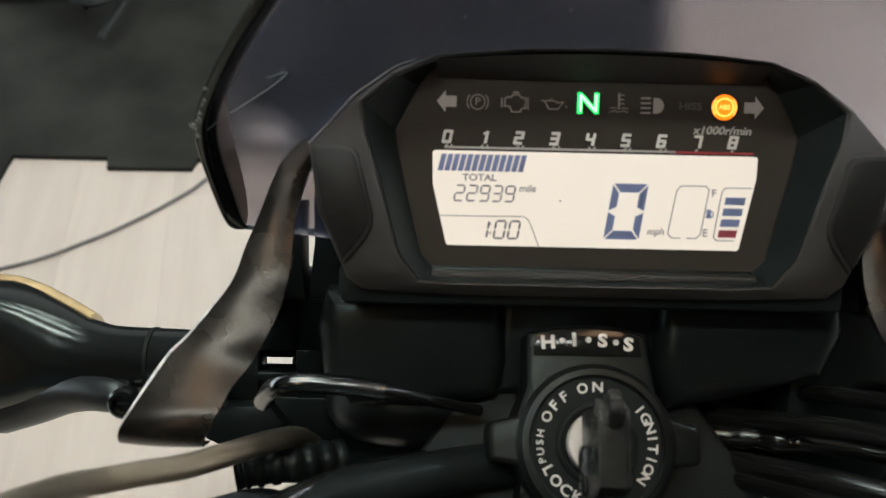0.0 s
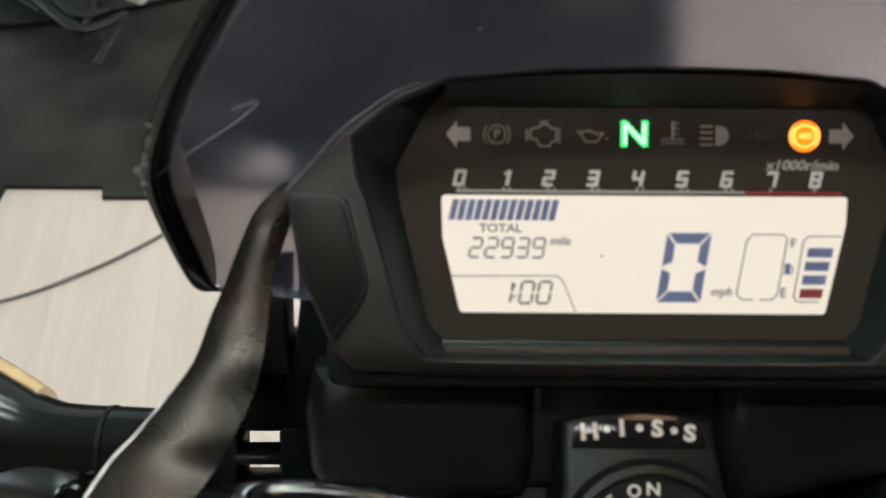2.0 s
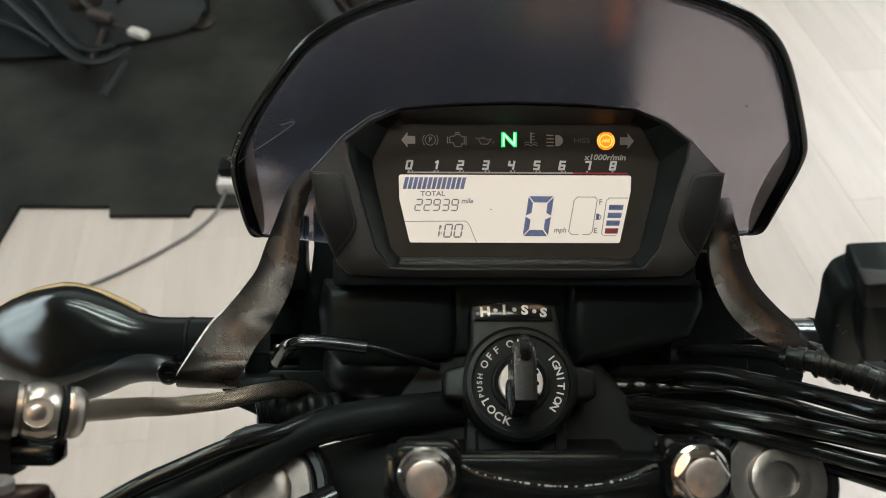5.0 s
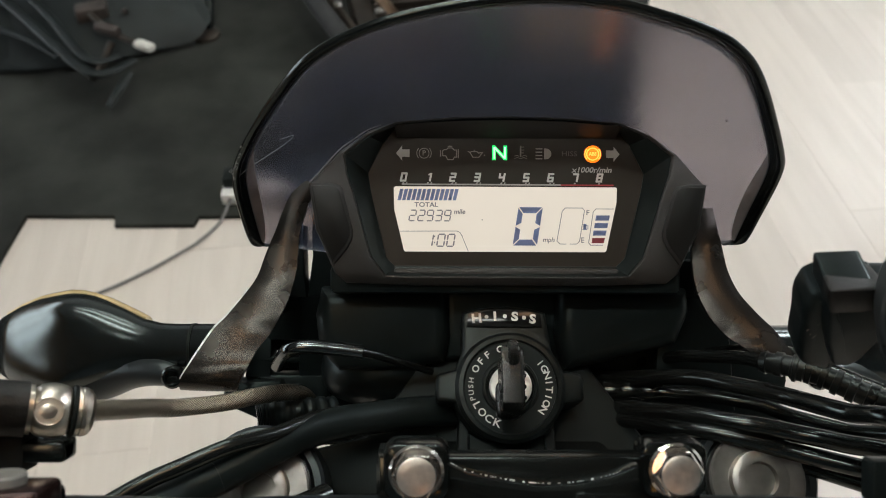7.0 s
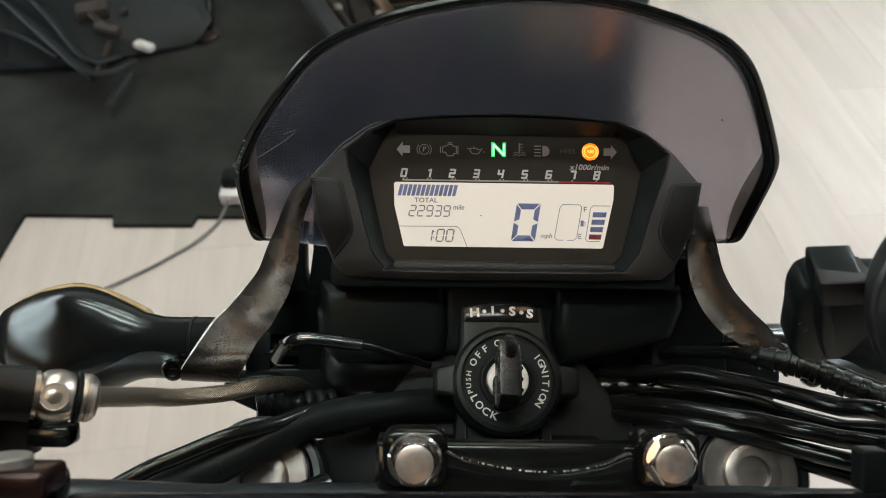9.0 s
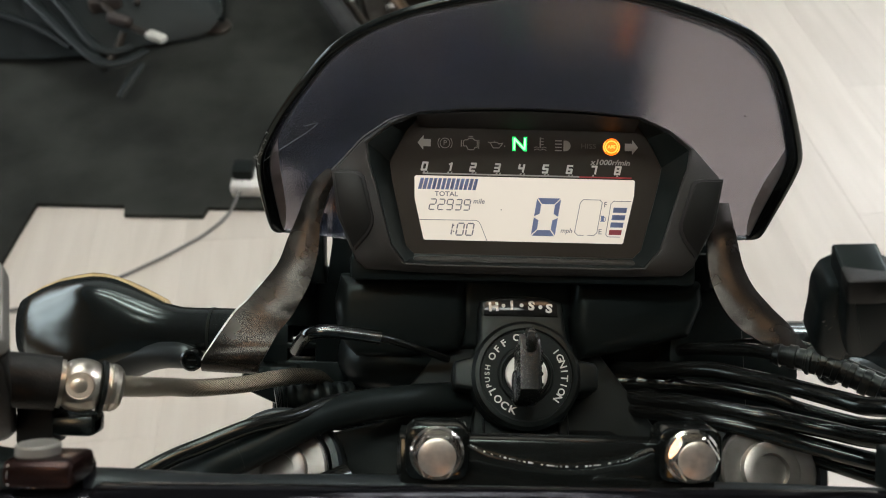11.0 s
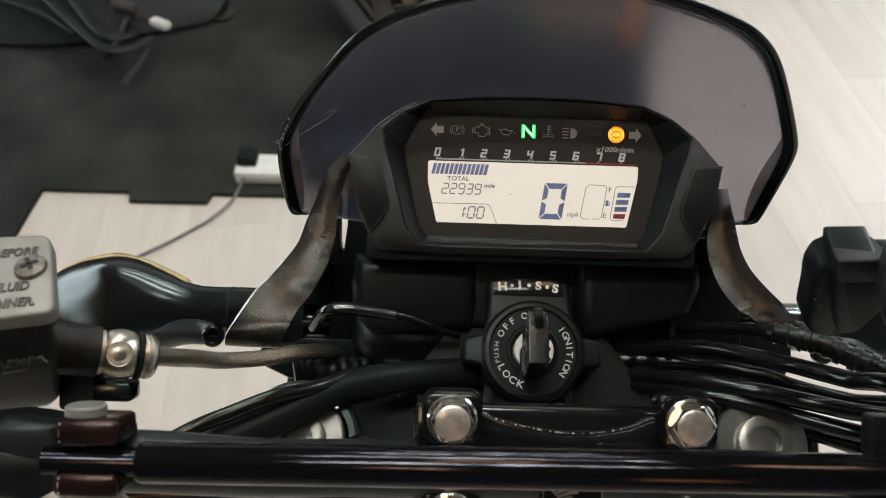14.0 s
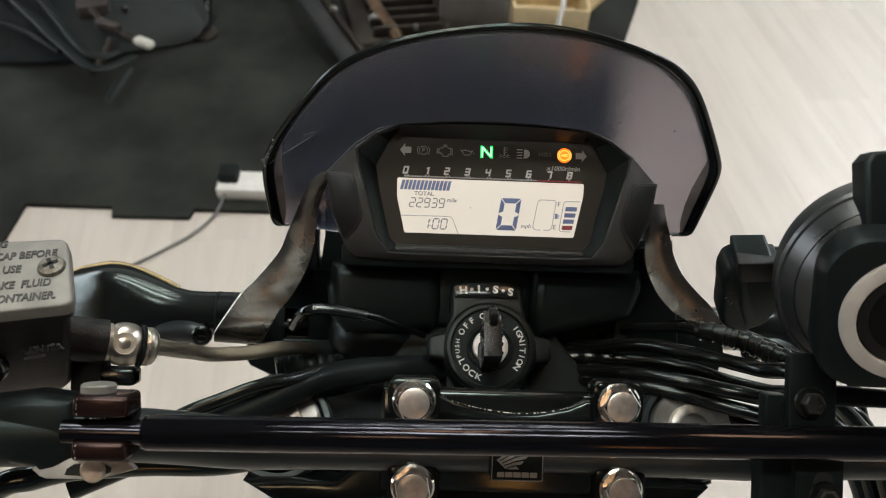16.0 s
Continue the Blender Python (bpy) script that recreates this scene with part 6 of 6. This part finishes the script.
part("stand_bar", tube([(-0.93, 1.50, MATZ + 0.012), (-0.90, 1.545, 0.05), (-0.88, 1.58, 0.085)], 0.010, 10), DARKMETAL, body)

prop = thing("paddock_stand", (-0.68, 1.73, MATZ), "thin black stand leg on a round foot", "stand")
part("leg", tube([(-0.668, 1.74, MATZ + 0.012), (-0.655, 1.90, 0.20), (-0.63, 2.1, 0.42)], 0.013, 12), GLOSS, prop)
part("foot", lathe([(0.04, 0), (0.04, 0.008), (0.02, 0.016), (0.005, 0.016)], 24, (-0.675, 1.728, MATZ)), DARKMETAL, prop)


def parked_bike():
    t = thing("parked_motorcycle", (0.0, 1.75, MATZ), "parked motorcycle with a brown sooty engine and grey mudguard", "motorcycle")
    part("frame_tube", tube([(-0.20, 1.46, 0.085), (-0.27, 1.58, 0.10), (-0.34, 1.71, 0.11), (-0.44, 1.90, 0.13), (-0.52, 2.10, 0.16)], 0.026, 16), TYRE, t, "black lower frame tube")
    part("frame_tube", tube([(-0.165, 1.50, 0.075), (-0.24, 1.63, 0.09), (-0.33, 1.80, 0.10), (-0.40, 2.00, 0.12)], 0.012, 12), DARKMETAL, t)
    part("exhaust", tube([(-0.075, 1.52, 0.06), (-0.105, 1.62, 0.09), (-0.16, 1.72, 0.11), (-0.23, 1.86, 0.13), (-0.30, 2.05, 0.15)], 0.017, 16), BRONZE, t, "browned exhaust pipe")
    part("engine", block((0.30, 0.46, 0.07), (-0.13, 1.86, MATZ + 0.036), 0.02, pose(0, 0, 0, 0, 0, 12)), DARKMETAL, t, "brown sooty engine block")
    for k in range(6):
        part("fin", block((0.20, 0.012, 0.030), (-0.08 - 0.010 * k, 1.66 + 0.045 * k, 0.100), 0.003, pose(0, 0, 0, 0, 0, 12)), DARKMETAL, t)
    for x, y, w in ((-0.296, 1.735, 0.012), (-0.180, 1.700, 0.013), (-0.155, 1.545, 0.014), (-0.06, 1.66, 0.008), (-0.24, 1.88, 0.011)):
        part("engine_bolt", lathe([(w, 0), (w, 0.012), (w * 0.6, 0.018), (w * 0.2, 0.018)], 14, (x, y, 0.10)), CAPALLOY, t, "dull metal bolt")
    guard = []
    for k in range(11):
        a = radians(-25 + 130 * k / 10)
        c = Vector((0.105, 1.98, 0.02))
        guard.append([c + Vector((0.10 * math.cos(u), -0.24 * math.sin(a) * (1 + 0.03 * math.sin(u)), (0.14 + 0.05 * math.sin(u)) * math.cos(a) + 0.03)) for u in [math.pi * j / 12 for j in range(13)]])
    part("mudguard", loft(guard, False), GREYGUARD, t, "brownish grey mudguard")
    part("tyre", lathe([(0.15, -0.05), (0.19, -0.055), (0.205, -0.03), (0.21, 0), (0.205, 0.03), (0.19, 0.055), (0.15, 0.05)], 48, (0.105, 2.10, MATZ + 0.21), (1, 0.05, 0), caps=False), TYRE, t)
    part("rim", lathe([(0.151, -0.045), (0.14, -0.04), (0.135, 0), (0.14, 0.04), (0.151, 0.045)], 48, (0.105, 2.10, MATZ + 0.21), (1, 0.05, 0), caps=False), DARKMETAL, t)
    return t


parked_bike()

box = thing("cardboard_box", (0.33, 1.865, MATZ), "open brown cardboard box on the mat", "box")
for size, at in (((0.22, 0.008, 0.11), (0.330, 1.765, MATZ + 0.055)), ((0.22, 0.008, 0.11), (0.330, 1.965, MATZ + 0.055)), ((0.008, 0.20, 0.11), (0.222, 1.865, MATZ + 0.055)), ((0.008, 0.20, 0.11), (0.438, 1.865, MATZ + 0.055))):
    part("panel", block(size, at, 0.001), CARD, box)
part("bottom", block((0.21, 0.19, 0.006), (0.330, 1.865, MATZ + 0.004)), CARD, box)
part("flap", block((0.008, 0.19, 0.09), (0.475, 1.88, MATZ + 0.135), 0.001, pose(0, 0, 0, 0, 38, 0)), CARD, box)
wire = thing("white_cable", (0.36, 1.9, MATZ + 0.1), "white cable hanging over the box", "cable")
part("sheath", tube([(0.352, 1.752, MATZ + 0.02), (0.353, 1.752, 0.09), (0.362, 1.78, 0.145), (0.375, 1.88, 0.22), (0.40, 2.1, 0.42), (0.42, 2.2, 0.6)], 0.008, 12), WHITEPLASTIC, wire)

# lint caught on the screen's edge
lint = thing("lint", RIM_EDGE[26], "grey strands of lint on the screen edge", "lint", "", DASH)
for k in range(9):
    pts = [sheet_point(22 + k, 0.0, 0.0010) + Vector((-0.0012, 0, 0))]
    for j in range(4):
        pts.append(pts[-1] + Vector((random.uniform(-0.0011, 0.0008), random.uniform(-0.0010, 0.0012), random.uniform(-0.0005, 0.0006))))
    part("strand", tube(pts, 0.00008, 5, 5), LINT, lint, "", DASH)
loop = [sheet_point(k, f, 0.0012) for k, f in ((21, 0.0), (24, 0.10), (27, 0.20), (30, 0.30), (32, 0.33), (31, 0.24))]
part("strand", tube(loop, 0.00010, 5, 6), LINT, lint, "", DASH)

# ---- floor planks ----
floor = thing("floor", (0, 0, -0.012), "pale limed laminate plank floor", "floor", kind="structure")
PLANK_W, PLANK_L, TURNED = 0.19, 1.285, 7.0
pb = block((PLANK_W - 0.0003, PLANK_L - 0.0003, 0.012), (0, 0, -0.006), 0.0005, segs=1)
pm = bpy.data.meshes.new("plank")
pb.to_mesh(pm)
pb.free()
pm.materials.append(LAMINATE)
spin = pose(0, 0, 0, 0, 0, TURNED)
def cut_plank(m):
    """A plank at the room's edge, cut off along the walls."""
    bm = bmesh.new()
    bm.from_mesh(pm)
    bm.transform(m)
    for at, way in (((X0, 0, 0), (-1, 0, 0)), ((X1, 0, 0), (1, 0, 0)), ((0, Y0, 0), (0, -1, 0)), ((0, Y1, 0), (0, 1, 0))):
        bmesh.ops.bisect_plane(bm, geom=bm.verts[:] + bm.edges[:] + bm.faces[:], plane_co=at, plane_no=way, clear_outer=True)
    if not bm.faces:
        bm.free()
        return None
    bm.transform(m.inverted())
    me = bpy.data.meshes.new("plank")
    bm.to_mesh(me)
    bm.free()
    me.materials.append(LAMINATE)
    return me


for i in range(-25, 26):
    for j in range(-5, 7):
        c = spin @ Vector((i * PLANK_W, (j + (i * 0.37) % 1.0) * PLANK_L, 0))
        inside = X0 + 0.2 < c.x < X1 - 0.2 and Y0 + 0.7 < c.y < Y1 - 0.7
        if X0 - 0.2 < c.x < X1 + 0.2 and Y0 - 0.7 < c.y < Y1 + 0.7:
            me = pm if inside else cut_plank(Matrix.Translation(c) @ spin)
            if me is None:
                continue
            o = new("plank", me)
            o.parent = floor
            o.matrix_basis = Matrix.Translation((0, 0, 0.012)) @ Matrix.Translation(c) @ spin
